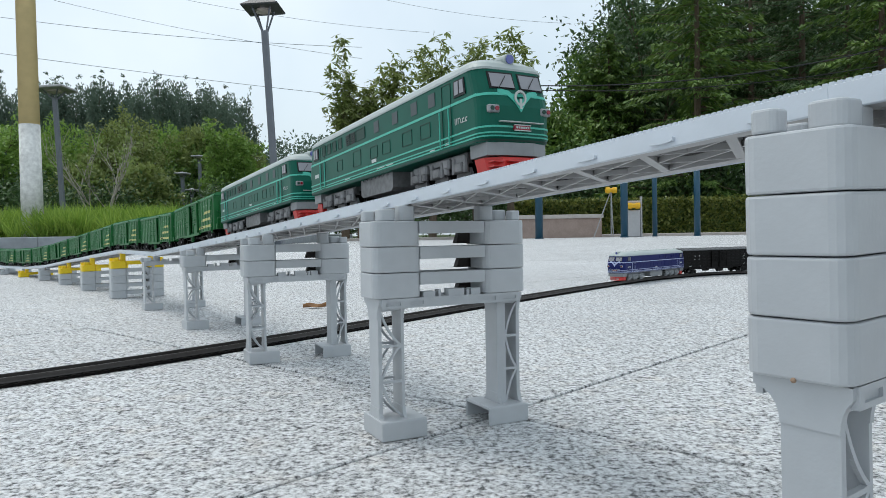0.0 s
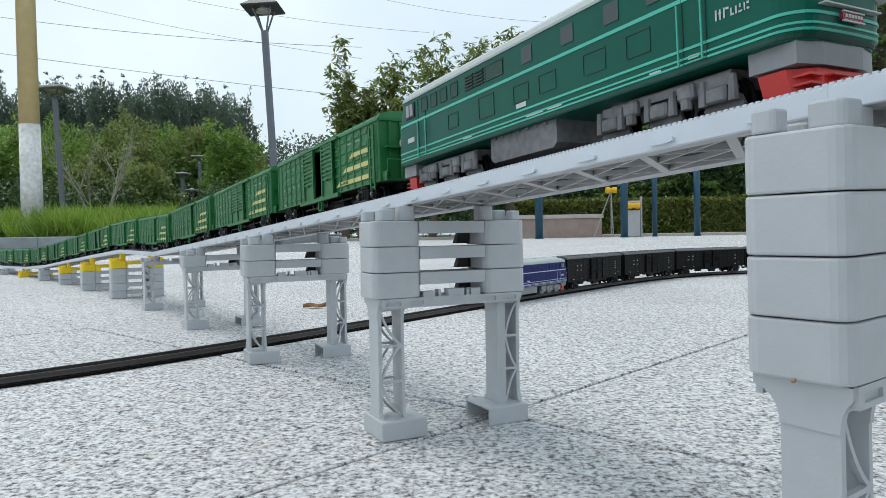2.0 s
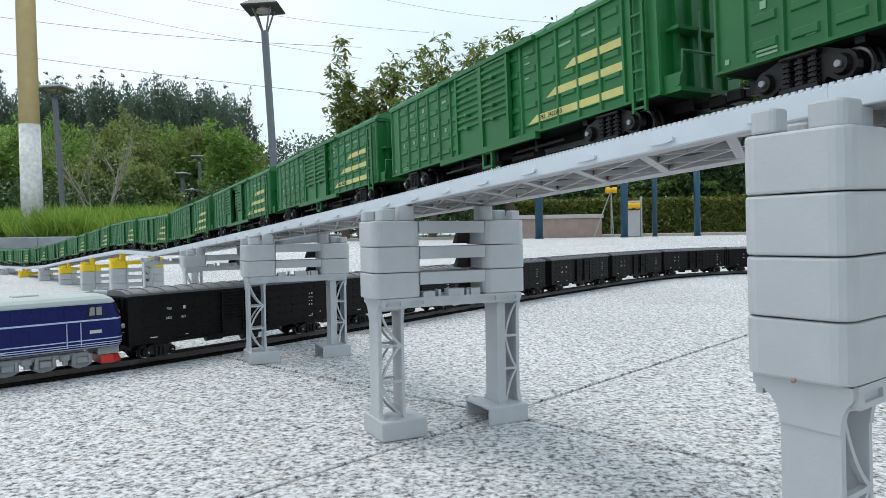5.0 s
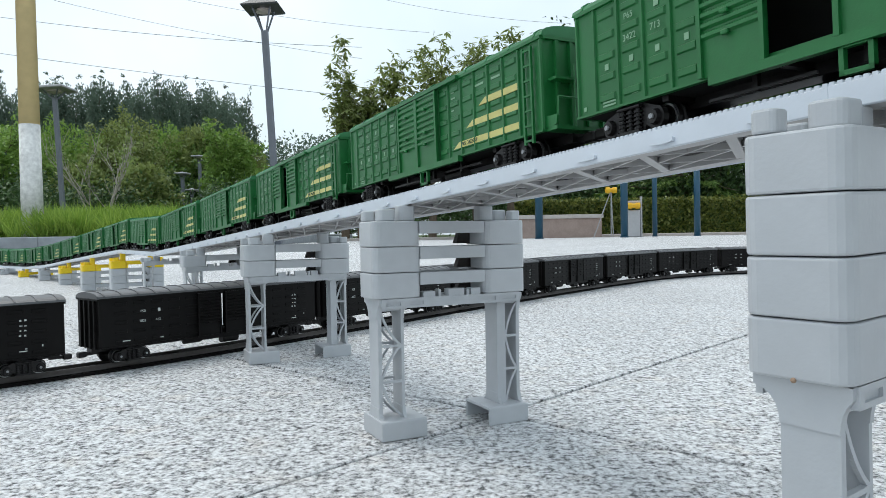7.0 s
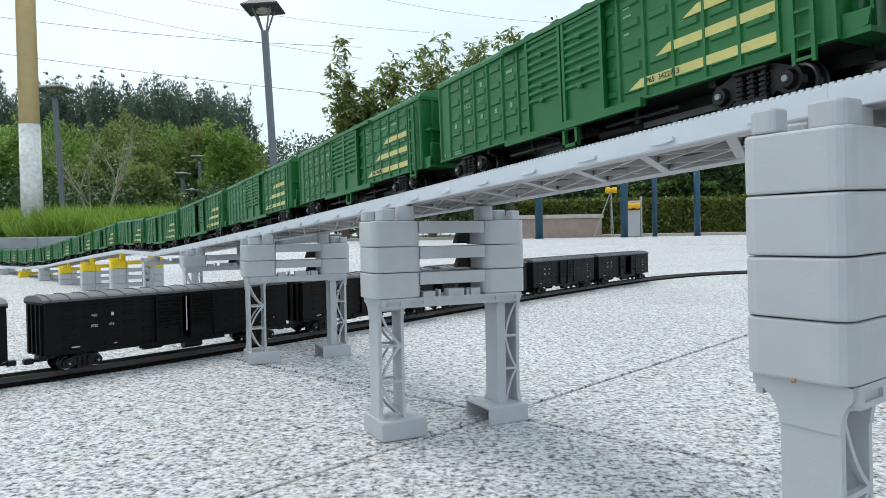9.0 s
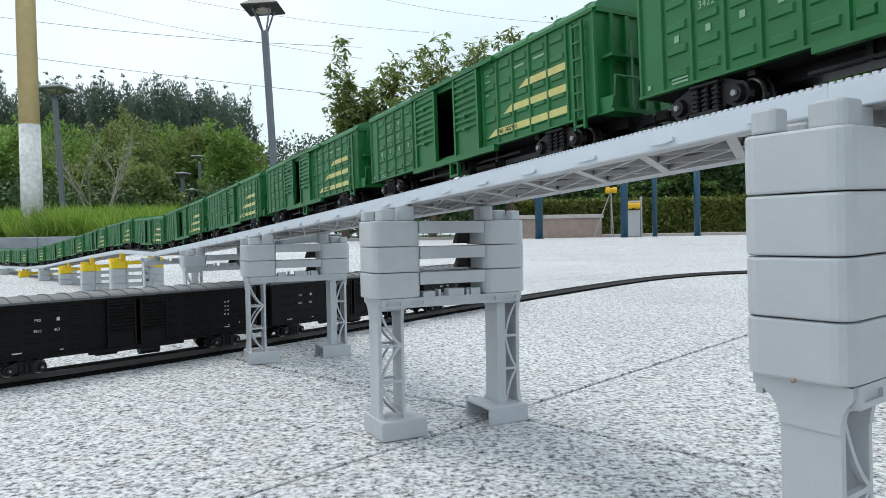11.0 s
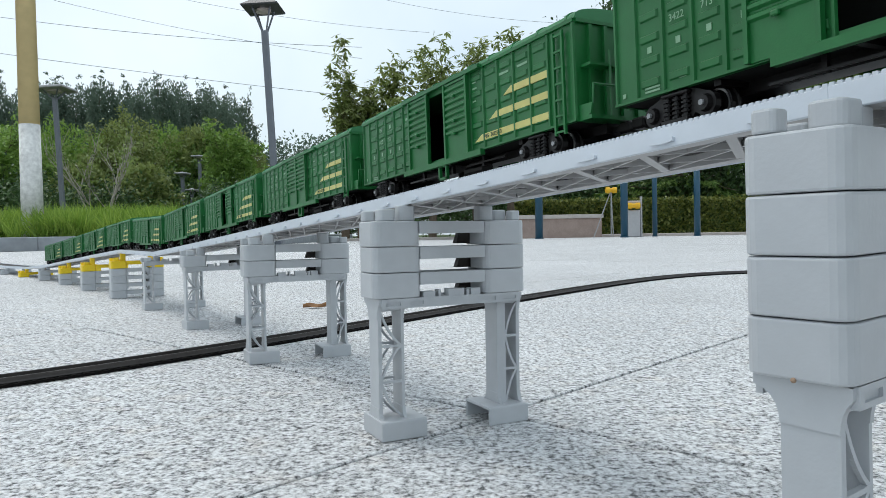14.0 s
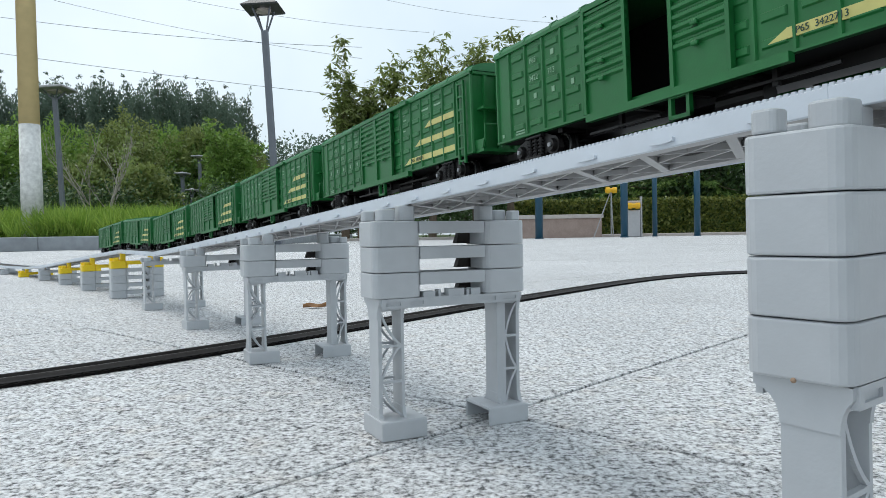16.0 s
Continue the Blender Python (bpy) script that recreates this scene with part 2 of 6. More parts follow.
def cyl(bm, p, q, r, r2=None, seg=12, cap=True):
    """A round bar from p to q."""
    p, q = Vector(p), Vector(q)
    r2 = r if r2 is None else r2
    d = (q - p).normalized()
    a = d.orthogonal().normalized()
    c = d.cross(a)
    rings = []
    for o, rr in ((p, r), (q, r2)):
        rings.append([bm.verts.new(o + rr * (math.cos(2 * math.pi * k / seg) * a + math.sin(2 * math.pi * k / seg) * c)) for k in range(seg)])
    for k in range(seg):
        j = (k + 1) % seg
        bm.faces.new((rings[0][k], rings[0][j], rings[1][j], rings[1][k]))
    if cap:
        bm.faces.new(rings[0][::-1])
        bm.faces.new(rings[1])


def tube(bm, pts, r, seg=6, r_end=None):
    """A bent round bar through the points, tapering to r_end."""
    pts = [Vector(p) for p in pts]
    n = len(pts)
    a, rings = None, []
    for i, p in enumerate(pts):
        d = (pts[min(i + 1, n - 1)] - pts[max(i - 1, 0)]).normalized()
        a = d.orthogonal() if a is None else a - d * a.dot(d)
        a.normalize()
        c = d.cross(a)
        rr = r if r_end is None else r + (r_end - r) * i / (n - 1)
        rings.append([p + rr * (math.cos(2 * math.pi * k / seg) * a + math.sin(2 * math.pi * k / seg) * c) for k in range(seg)])
    loft(bm, rings)


def prism(bm, pts, axis, a, b):
    """A flat outline pushed along an axis from a to b."""
    def at(p, w):
        return {"x": (w, p[0], p[1]), "y": (p[0], w, p[1]), "z": (p[0], p[1], w)}[axis]
    lo, hi = [bm.verts.new(at(p, a)) for p in pts], [bm.verts.new(at(p, b)) for p in pts]
    n = len(pts)
    bm.faces.new(lo[::-1])
    bm.faces.new(hi)
    for k in range(n):
        j = (k + 1) % n
        bm.faces.new((lo[k], lo[j], hi[j], hi[k]))


def loft(bm, rings, close=True, caps=True):
    vs = [[bm.verts.new(p) for p in r] for r in rings]
    n = len(vs[0])
    for i in range(len(vs) - 1):
        for k in range(n if close else n - 1):
            j = (k + 1) % n
            bm.faces.new((vs[i][k], vs[i][j], vs[i + 1][j], vs[i + 1][k]))
    if caps:
        bm.faces.new(vs[0][::-1])
        bm.faces.new(vs[-1])


def lettering(text, size):
    """A text as a flat mesh, its foot at the origin, reading along +x in the xz plane."""
    cu = bpy.data.curves.new("print", "FONT")
    cu.body, cu.size, cu.extrude = text, size, 0.00006
    ob = bpy.data.objects.new("print", cu)
    scene.collection.objects.link(ob)
    dg = bpy.context.evaluated_depsgraph_get()
    me = bpy.data.meshes.new_from_object(ob.evaluated_get(dg))
    bpy.data.objects.remove(ob)
    me.transform(Matrix.Rotation(radians(90), 4, "X"))
    me.materials.clear()
    return me


def thing(name, label, category, group="", m=None):
    e = tagged(new(name), label, category, group)
    if m is not None:
        e.matrix_basis = m
    return e


# ---- ground: granite slabs laid diagonally, 0.6 m wide ----
GRID = Matrix.Translation((0.030, 0.3845, 0)) @ Matrix.Rotation(radians(46.8), 4, "Z")
bm = bmesh.new()
box(bm, -900, 900, -900, 900, -0.3, -0.006)
ground = tagged(part("ground", bm, M_JOINT), "dark joint bed under the granite plaza", "ground", kind="structure")


def slab_mesh(bm, x0, y0, n=1, size=0.6):
    gap = 0.0014
    for i in range(n):
        a, b, c, d = x0 + gap, x0 + size - gap, y0 + gap, y0 + size - gap
        ch = 0.0007
        loft(bm, [[(a, c, -0.006), (b, c, -0.006), (b, d, -0.006), (a, d, -0.006)], [(a, c, -ch), (b, c, -ch), (b, d, -ch), (a, d, -ch)],
                  [(a + ch, c + ch, 0), (b - ch, c + ch, 0), (b - ch, d - ch, 0), (a + ch, d - ch, 0)]])


# ---- the line of the raised railway: arc length (in tenths of a metre) -> place ----
CURVE = (2.82844636e-05, -6.82139209e-03, 6.43155719e-02, -9.47744929e-03)
A0, D0 = np.array([1.094, 1.666]), np.array([-0.51095, 0.85961])
E0 = np.array([D0[1], -D0[0]])
PIER_ARC = [0.0, 2.282, 4.816, 7.403, 9.856, 12.353, 14.853, 17.346, 19.838, 22.33, 24.82]
DECK_Z = [1.316, 1.212, 1.092, 0.957, 0.820, 0.834, 0.708, 0.560, 0.395, 0.283, 0.250]


def line_table(fn, lo, hi, step):
    """Points every step of the curve fn, with straight runs before and after, and their arc lengths from fn(0)."""
    s = np.arange(lo, hi, step)
    p = np.array([fn(v) for v in s])
    t0, t1 = p[0] - p[1], p[-1] - p[-2]
    pre = [p[0] + t0 / np.hypot(*t0) * step * k for k in range(int(55 / step), 0, -1)]
    post = [p[-1] + t1 / np.hypot(*t1) * step * k for k in range(1, int(60 / step))]
    q = np.array(pre + list(p) + post)
    arc = np.concatenate([[0], np.cumsum(np.hypot(*np.diff(q, axis=0).T))])
    arc -= np.interp(0, s, arc[len(pre):len(pre) + len(p)])
    return arc, q


UP_ARC, UP_XY = line_table(lambda s: A0 + s * D0 + np.polyval(CURVE, s) * E0, -1.0, 24.0, 0.1)
Z_ARC = [-60.0, -2.5] + PIER_ARC + [80.0]
Z_VAL = [1.40, 1.40] + DECK_Z + [0.25]


def up_point(arc):
    """Rail height point of the raised line, metres."""
    return Vector((np.interp(arc, UP_ARC, UP_XY[:, 0]) * 0.1, np.interp(arc, UP_ARC, UP_XY[:, 1]) * 0.1, np.interp(arc, Z_ARC, Z_VAL) * 0.1))


def rail_point(arc):
    """Top of the rails on the deck."""
    return up_point(arc) + Vector((0, 0, 0.0012))


# the ground line: near edge of the sleepers swept inwards by half their length
LOW_PTS = np.array([(-3.05, 4.72), (-2.54, 5.27), (-1.80, 6.04), (-0.90, 7.36), (-0.55, 7.90), (1.21, 10.17), (1.95, 11.18), (2.75, 12.29), (3.65, 13.36), (4.95, 14.66), (5.91, 15.28), (6.82, 15.67)])


def low_fn():
    k = np.concatenate([[0], np.cumsum(np.hypot(*np.diff(LOW_PTS, axis=0).T))])
    cx, cy = np.polyfit(k, LOW_PTS[:, 0], 5), np.polyfit(k, LOW_PTS[:, 1], 5)
    s = np.arange(0, k[-1], 0.1)
    p = np.stack([np.polyval(cx, s), np.polyval(cy, s)], 1)
    t = np.gradient(p, axis=0)
    t /= np.hypot(*t.T)[:, None]
    p = p + 0.14 * np.stack([-t[:, 1], t[:, 0]], 1)
    pts = list(p)
    # straight on at the low end, a wide right-hand curve at the far end
    d = p[0] - p[3]
    d /= np.hypot(*d)
    pre = [p[0] + d * 0.1 * i for i in range(700, 0, -1)]
    a = math.atan2(*(p[-1] - p[-4])[::-1])
    x, y = p[-1]
    post = []
    for i in range(420):
        if a > radians(-75):
            a -= 0.1 / 7.5
        x, y = x + 0.1 * math.cos(a), y + 0.1 * math.sin(a)
        post.append((x, y))
    q = np.array(pre + pts + post)
    arc = np.concatenate([[0], np.cumsum(np.hypot(*np.diff(q, axis=0).T))])
    return arc - arc[len(pre)], q


LO_ARC, LO_XY = low_fn()
LOW_RAIL = 0.0062


def low_point(arc):
    return Vector((np.interp(arc, LO_ARC, LO_XY[:, 0]) * 0.1, np.interp(arc, LO_ARC, LO_XY[:, 1]) * 0.1, LOW_RAIL))


# ---- piers of stacked grey plastic blocks ----
PW, PD, FL, LP, BH = 0.0836, 0.0265, 0.0241, 0.0688, 0.01280
B_U0, B_U1, B_V0, B_V1, B_IN = -0.0017, 0.0853, 0.0031, 0.0258, 0.0238


def riser_block(h):
    bm = bmesh.new()
    vbox(bm, B_U0, B_IN, B_V0, B_V1, 0.00015, h - 0.00015, 0.0038, 0.0006)
    vbox(bm, PW - B_IN, B_U1, B_V0, B_V1, 0.00015, h - 0.00015, 0.0038, 0.0006)
    zb = h * 0.5
    box(bm, B_IN - 0.0005, PW - B_IN + 0.0005, B_V0 + 0.0006, B_V0 + 0.0022, zb, h - 0.0003)
    box(bm, B_IN - 0.0005, PW - B_IN + 0.0005, B_V1 - 0.0022, B_V1 - 0.0006, zb, h - 0.0003)
    return bm


def block_socket(h):
    """A solid wedge for the socket at a block's inner end; its hollow is only coloured dark."""
    bm = bmesh.new()
    prism(bm, [(PW - B_IN - 0.0085, 0.0008), (PW - B_IN, 0.0008), (PW - B_IN, h * 0.5), (PW - B_IN - 0.0065, h * 0.5)], "y", B_V1 - 0.007, B_V1 - 0.003)
    return bm


def foot_mesh(flip):
    bm = bmesh.new()
    h, t = 0.0095, 0.0014
    u = (lambda a: PW - a) if flip else (lambda a: a)
    def b(u0, u1, v0, v1, z0, z1, r):
        vbox(bm, min(u(u0), u(u1)), max(u(u0), u(u1)), v0, v1, z0, z1, r, 0.0004)
    b(0, FL, 0.0003, PD - 0.0003, h - 0.0016, h, 0.0018)
    b(0, FL, 0, t, 0, h - 0.0004, 0.0006)
    b(0, FL, PD - t, PD, 0, h - 0.0004, 0.0006)
    b(0, 0.002, 0.0006, PD - 0.0006, 0, h - 0.0004, 0.0006)
    if not flip:
        b(FL - t, FL, 0.0006, PD - 0.0006, 0, h - 0.0004, 0.0006)
    return bm


def leg_mesh(flip):
    """A channel-shaped leg: solid walls, a lattice of curved braces on the open faces."""
    bm = bmesh.new()
    z0, z1 = 0.0088, LP - 0.0046
    u0, u1, v0, v1, t = 0.0012, 0.0150, 0.0066, 0.0190, 0.0014
    u = (lambda a: PW - a) if flip else (lambda a: a)
    def b(a, c, e, f, g, h):
        box(bm, min(u(a), u(c)), max(u(a), u(c)), e, f, g, h)
    b(u0, u0 + t * 1.3, v0, v1, z0, z1)
    if flip:
        b(u1 - 0.0052, u1, v0, v1, z0, z1)
        lat0, lat1 = u0 + t, u1 - 0.0052
    else:
        b(u1 - t, u1, v0 + 0.0003, v1, z0, z1)
        lat0, lat1 = u0 + t, u1 - t
    # head and foot fillets on the side walls
    prism(bm, [(u(u0), z1 - 0.0016), (u(u1), z1 - 0.0016), (u(u1 + 0.0012), z1 - 0.0010), (u(u1 + 0.0045), z1), (u(u0), z1)][::-1 if flip else 1], "y", v0 + 0.0004, v1 - 0.0004)
    for a, c in ((u0 - 0.0004, u0 + 0.0017), (u1 - 0.0016, u1 + 0.0001)):
        out = [(v0, LP - 0.0100), (v1, LP - 0.0100), (v1 + 0.0002, LP - 0.0078), (v1 + 0.0008, LP - 0.0060), (v1 + 0.0020, LP - 0.0042), (v1 + 0.0036, LP - 0.0030), (B_V1 - 0.0010, LP - 0.0024), (B_V1 - 0.0010, LP - 0.0002),
               (B_V0 + 0.0010, LP - 0.0002), (B_V0 + 0.0010, LP - 0.0024), (v0 - 0.0024, LP - 0.0030), (v0 - 0.0014, LP - 0.0042), (v0 - 0.0006, LP - 0.0060), (v0 - 0.0002, LP - 0.0078)]
        prism(bm, out, "x", *sorted((u(a), u(c))))
        foot = [(v0, z0 + 0.0060), (v0 - 0.0004, z0 + 0.0035), (v0 - 0.0014, z0 + 0.0016), (v0 - 0.0034, z0 + 0.0004), (v1 + 0.0034, z0 + 0.0004), (v1 + 0.0014, z0 + 0.0016), (v1 + 0.0004, z0 + 0.0035), (v1, z0 + 0.0060)]
        prism(bm, foot, "x", *sorted((u(a), u(c))))
    # three lattice cells a face; quarter-curved braces that alternate
    cells, zt, zf = 3, z1 - 0.0012, z0 + 0.0010
    hc = (zt - zf) / cells
    for side in (v0, v1 - 0.0014):
        for c in range(cells):
            za, zb = zf + c * hc, zf + (c + 1) * hc
            if c:
                b(lat0, lat1, side, side + 0.0014, za - 0.0006, za + 0.0006)
            down = (c % 2 == 0) != flip
            pts = []
            for k in range(9):
                f = math.pi / 2 * k / 8
                du, dz = 0.4 * (1 - math.cos(f)) + 0.6 * k / 8, 0.4 * math.sin(f) + 0.6 * k / 8
                pts.append((u((lat1 + (lat0 - lat1) * du) if flip else (lat0 + (lat1 - lat0) * du)), zb - (zb - za) * dz if down else za + (zb - za) * dz))
            for p, q in zip(pts, pts[1:]):
                w = 0.00055
                dx, dz = q[0] - p[0], q[1] - p[1]
                n = math.hypot(dx, dz) + 1e-9
                ox, oz = -dz / n * w, dx / n * w
                prism(bm, [(p[0] - ox, p[1] - oz), (q[0] - ox, q[1] - oz), (q[0] + ox, q[1] + oz), (p[0] + ox, p[1] + oz)], "y", side + 0.0001, side + 0.0013)
    return bm


def portal_beam():
    bm = bmesh.new()
    z0, z1 = LP - 0.0048, LP
    slots = [0.0045, 0.0170, 0.0585, 0.0713]
    sw = 0.0078
    edges = [0.0022]
    for s in slots:
        edges += [s, s + sw]
    edges.append(PW - 0.0022)
    for v in (B_V0 + 0.0004, B_V1 - 0.0024):
        box(bm, 0.0022, PW - 0.0022, v, v + 0.0016, z1 - 0.0015, z1)
        box(bm, 0.0022, PW - 0.0022, v, v + 0.0016, z0, z0 + 0.0013)
        for a, b in zip(edges[::2], edges[1::2]):
            box(bm, a, b, v, v + 0.0016, z0 + 0.0013, z1 - 0.0015)
    box(bm, 0.0026, PW - 0.0026, B_V0 + 0.0012, B_V1 - 0.0012, z0 + 0.0005, z1 - 0.0008)
    # locating pegs along the open middle
    for u0, u1, h in ((0.025, 0.0315, 0.0028), (0.0335, 0.0348, 0.0035), (0.039, 0.048, 0.0036), (0.0495, 0.051, 0.0030), (0.052, 0.0575, 0.0034)):
        box(bm, u0, u1, B_V0 + 0.001, B_V0 + 0.006, z1 - 0.0008, z1 + h)
    return bm


def stud_mesh(h, big):
    bm = bmesh.new()
    r = 0.0045 if big else 0.0032
    vbox(bm, -r, r, -r * 0.9, r * 0.9, 0, h, r * 0.55, 0.0006)
    return bm


PROTO = {}


def proto(key, make, name, material):
    if key not in PROTO:
        PROTO[key] = part(name, make(), material)
        PROTO[key].data.use_fake_user = False
        ob = PROTO[key]
        me = ob.data
        bpy.data.objects.remove(ob)
        PROTO[key] = me
    return PROTO[key]


def child(name, me, parent, m=None, label=""):
    o = new(name, me)
    o.parent = parent
    if m is not None:
        o.matrix_basis = m
    if label:
        tagged(o, label)
    return o


def pier(m, portal, blocks, deck_bottom, yellow_top=False, block_h=BH, label=""):
    e = thing("bridge_pier", label, "bridge pier", "piers of the model viaduct", m)
    z = 0.0
    if portal:
        child("foot", proto("foot0", lambda: foot_mesh(False), "foot", M_GREY), e)
        child("foot", proto("foot1", lambda: foot_mesh(True), "foot", M_GREY), e)
        child("leg", proto("leg0", lambda: leg_mesh(False), "leg", M_GREY), e)
        child("leg", proto("leg1", lambda: leg_mesh(True), "leg", M_GREY), e)
        child("crossbeam", proto("beam", portal_beam, "crossbeam", M_GREY), e)
        z = LP
    for k in range(blocks):
        last = yellow_top and k == blocks - 1
        key = ("blk", round(block_h, 5), last)
        blk = child("riser_block", proto(key, lambda: riser_block(block_h), "riser_block", M_YEL if last else M_GREY), e,
              pose(random.uniform(-0.0002, 0.0002), random.uniform(-0.0002, 0.0002), z), "yellow plastic riser block" if last else "")
        child("socket", proto(("sock", round(block_h, 5)), lambda: block_socket(block_h), "socket", M_SOCKET), blk, None, "socket wedge, shade of the hollow as dark brown")
        z += block_h
    mt = M_YEL if yellow_top else M_GREY
    top = deck_bottom - z
    low = 0.0052
    for u, v, h, big in ((0.0020, 0.0205, low, False), (0.0072, 0.0095, low * 1.1, True), (0.0190, 0.0125, top, True), (0.0125, 0.0195, low * 0.5, False),
                         (PW - 0.0020, 0.0100, low, False), (PW - 0.0085, 0.0165, low * 1.1, True), (PW - 0.0190, 0.0125, top, True)):
        child("stud", proto(("stud", round(h, 4), big, yellow_top), lambda: stud_mesh(h, big), "stud", mt), e, pose(u, v, z))
    return e


# place of the outer near foot corner, turn, portal?, blocks, yellow top
PIERS = [((0.0825, 0.1320), 34.88, True, 4, False), ((-0.0307, 0.3334), 26.16, True, 3, False), ((-0.1536, 0.5448), 25.88, True, 2, False),
         ((-0.2818, 0.7597), 32.10, True, 1, False), ((-0.4218, 0.9796), 33.06, True, 0, False), ((-0.5633, 1.1830), 35.66, False, 5, True),
         ((-0.7152, 1.3805), 37.43, False, 4, True), ((-0.8673, 1.5763), 39.04, False, 3, True), ((-1.0244, 1.7679), 40.62, False, 2, False),
         ((-1.1895, 1.9533), 42.30, False, 1, True), ((-1.3592, 2.1345), 43.94, False, 1, False)]
for i, ((x, y), turn, portal, n, yel) in enumerate(PIERS):
    name = "tall grey plastic portal pier with lattice legs" + (" and %d stacked blocks" % n if n else "") if portal else (
        "grey plastic block pier topped with a yellow block" if yel and n > 1 else "single yellow plastic block pier" if yel else "low grey plastic block pier")
    bh = BH if i < 10 else 0.0095
    lean = 1.6 if i == 0 else 0
    pier(pose(x, y, 0, 0, 0, turn) @ pose(0, 0, 0, 0, -lean, 0), portal, n, DECK_Z[i] * 0.1 - 0.0062, yel, bh, name)
e = thing("sprue_mark", "small brown moulding mark on grey plastic", "mould mark", m=pose(0.0825, 0.1320, 0, 0, 0, 34.88) @ pose(0, 0, 0, 0, -1.6, 0))
bm = bmesh.new()
bmesh.ops.create_icosphere(bm, subdivisions=2, radius=0.0006, matrix=Matrix.Translation((-0.0016, 0.0145, 0.0690)))
part("blob", bm, M_GATE, e, smooth=True)
# the same line goes on out of sight at both ends
for k in range(1, 16):
    p, q = up_point(24.82 + 2.49 * k), up_point(24.0 + 2.49 * k)
    a = math.atan2(p.y - q.y, p.x - q.x) - math.pi / 2
    pier(Matrix.Translation((p.x, p.y, 0)) @ Matrix.Rotation(a, 4, "Z") @ pose(-PW / 2, -0.013, 0), False, 1, 0.025 - 0.0062, False, 0.0095, "low grey plastic block pier")
for k in range(1, 19):
    p, q = up_point(-2.49 * k), up_point(-2.49 * k - 0.5)
    a = math.atan2(p.y - q.y, p.x - q.x) - math.pi / 2
    pier(Matrix.Translation((p.x, p.y, 0)) @ Matrix.Rotation(a, 4, "Z") @ pose(-PW / 2, -0.013, 0), True, 5, 0.14 - 0.0062, False, BH, "tall grey plastic portal pier with lattice legs and 5 stacked blocks")

# ---- deck: hollow grey plastic spans with a toothed edge ----
DW, DT = 0.0262, 0.0062


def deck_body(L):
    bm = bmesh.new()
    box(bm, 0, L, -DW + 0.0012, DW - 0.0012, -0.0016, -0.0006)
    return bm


def deck_side(L):
    bm = bmesh.new()
    rbox(bm, 0, L, -0.0013, 0, -DT, -0.0002, 0.0003, 1)
    return bm


def deck_lattice(L):
    """Ribs under the deck: plain flanges along both edges, wide slanting bars, slim crossed braces between them."""
    bm = bmesh.new()
    z0, z1 = -DT + 0.0003, -0.0016
    n = max(1, round(L / 0.0345))
    st = L / n
    w = DW - 0.0080
    for s in (-1, 1):
        y0, y1 = sorted((s * w, s * (DW - 0.0013)))
        box(bm, 0, L, y0, y1, z0, z0 + 0.0012)
        y0, y1 = sorted((s * w, s * (w + 0.0010)))
        box(bm, 0, L, y0, y1, z0 + 0.0012, z1)

    def brace(a, b, half, low, high):
        p, q = Vector(a), Vector(b)
        if p.x < 0:
            p = p + (q - p) * (-p.x / (q.x - p.x))
        if q.x > L:
            q = p + (q - p) * ((L - p.x) / (q.x - p.x))
        d = (q - p).normalized() * half
        prism(bm, [(p.x + d.y, p.y - d.x), (q.x + d.y, q.y - d.x), (q.x - d.y, q.y + d.x), (p.x - d.y, p.y + d.x)], "z", low, high)

    for k in range(-1, n):
        x = k * st
        if x + 0.8 * st > 0.004:
            brace((x, w), (x + 0.8 * st, -w), 0.0015, z0 + 0.0001, z1 - 0.0002)
        for p, q in (((x, w), (x + 1.4 * st, 0)), ((x + 0.4 * st, 0), (x + st, w)), ((x + 0.4 * st, 0), (x + 1.8 * st, -w)), ((x + 0.8 * st, -w), (x + 1.4 * st, 0))):
            if q[0] > 0.006 and p[0] < L - 0.006:
                brace(p, q, 0.0005, z0 + 0.0003, z0 + 0.0022)
    return bm


def deck_teeth(L):
    bm = bmesh.new()
    n = int(L / 0.0019)
    for k in range(n):
        x = (k + 0.5) * L / n
        for s in (-1, 1):
            y0, y1 = sorted((s * (DW - 0.00005), s * (DW - 0.0022)))
            prism(bm, [(x - 0.0007, -0.0004), (x + 0.0007, -0.0004), (x + 0.0005, 0.0004), (x - 0.0005, 0.0004)], "y", y0, y1)
    return bm


def deck_tab():
    bm = bmesh.new()
    pts = [(0.0058 * math.cos(a), 0.0009 * math.sin(a) * 1.0) for a in np.linspace(0, 2 * math.pi, 16, endpoint=False)]
    pts = [(max(-0.0045, min(0.0045, x)), z) for x, z in pts]
    prism(bm, [(x, z) for x, z in pts], "y", -0.0012, 0.0004)
    return bm


arcs = [-2.49 * k for k in range(18, 0, -1)] + PIER_ARC + [24.82 + 2.49 * k for k in range(1, 15)]
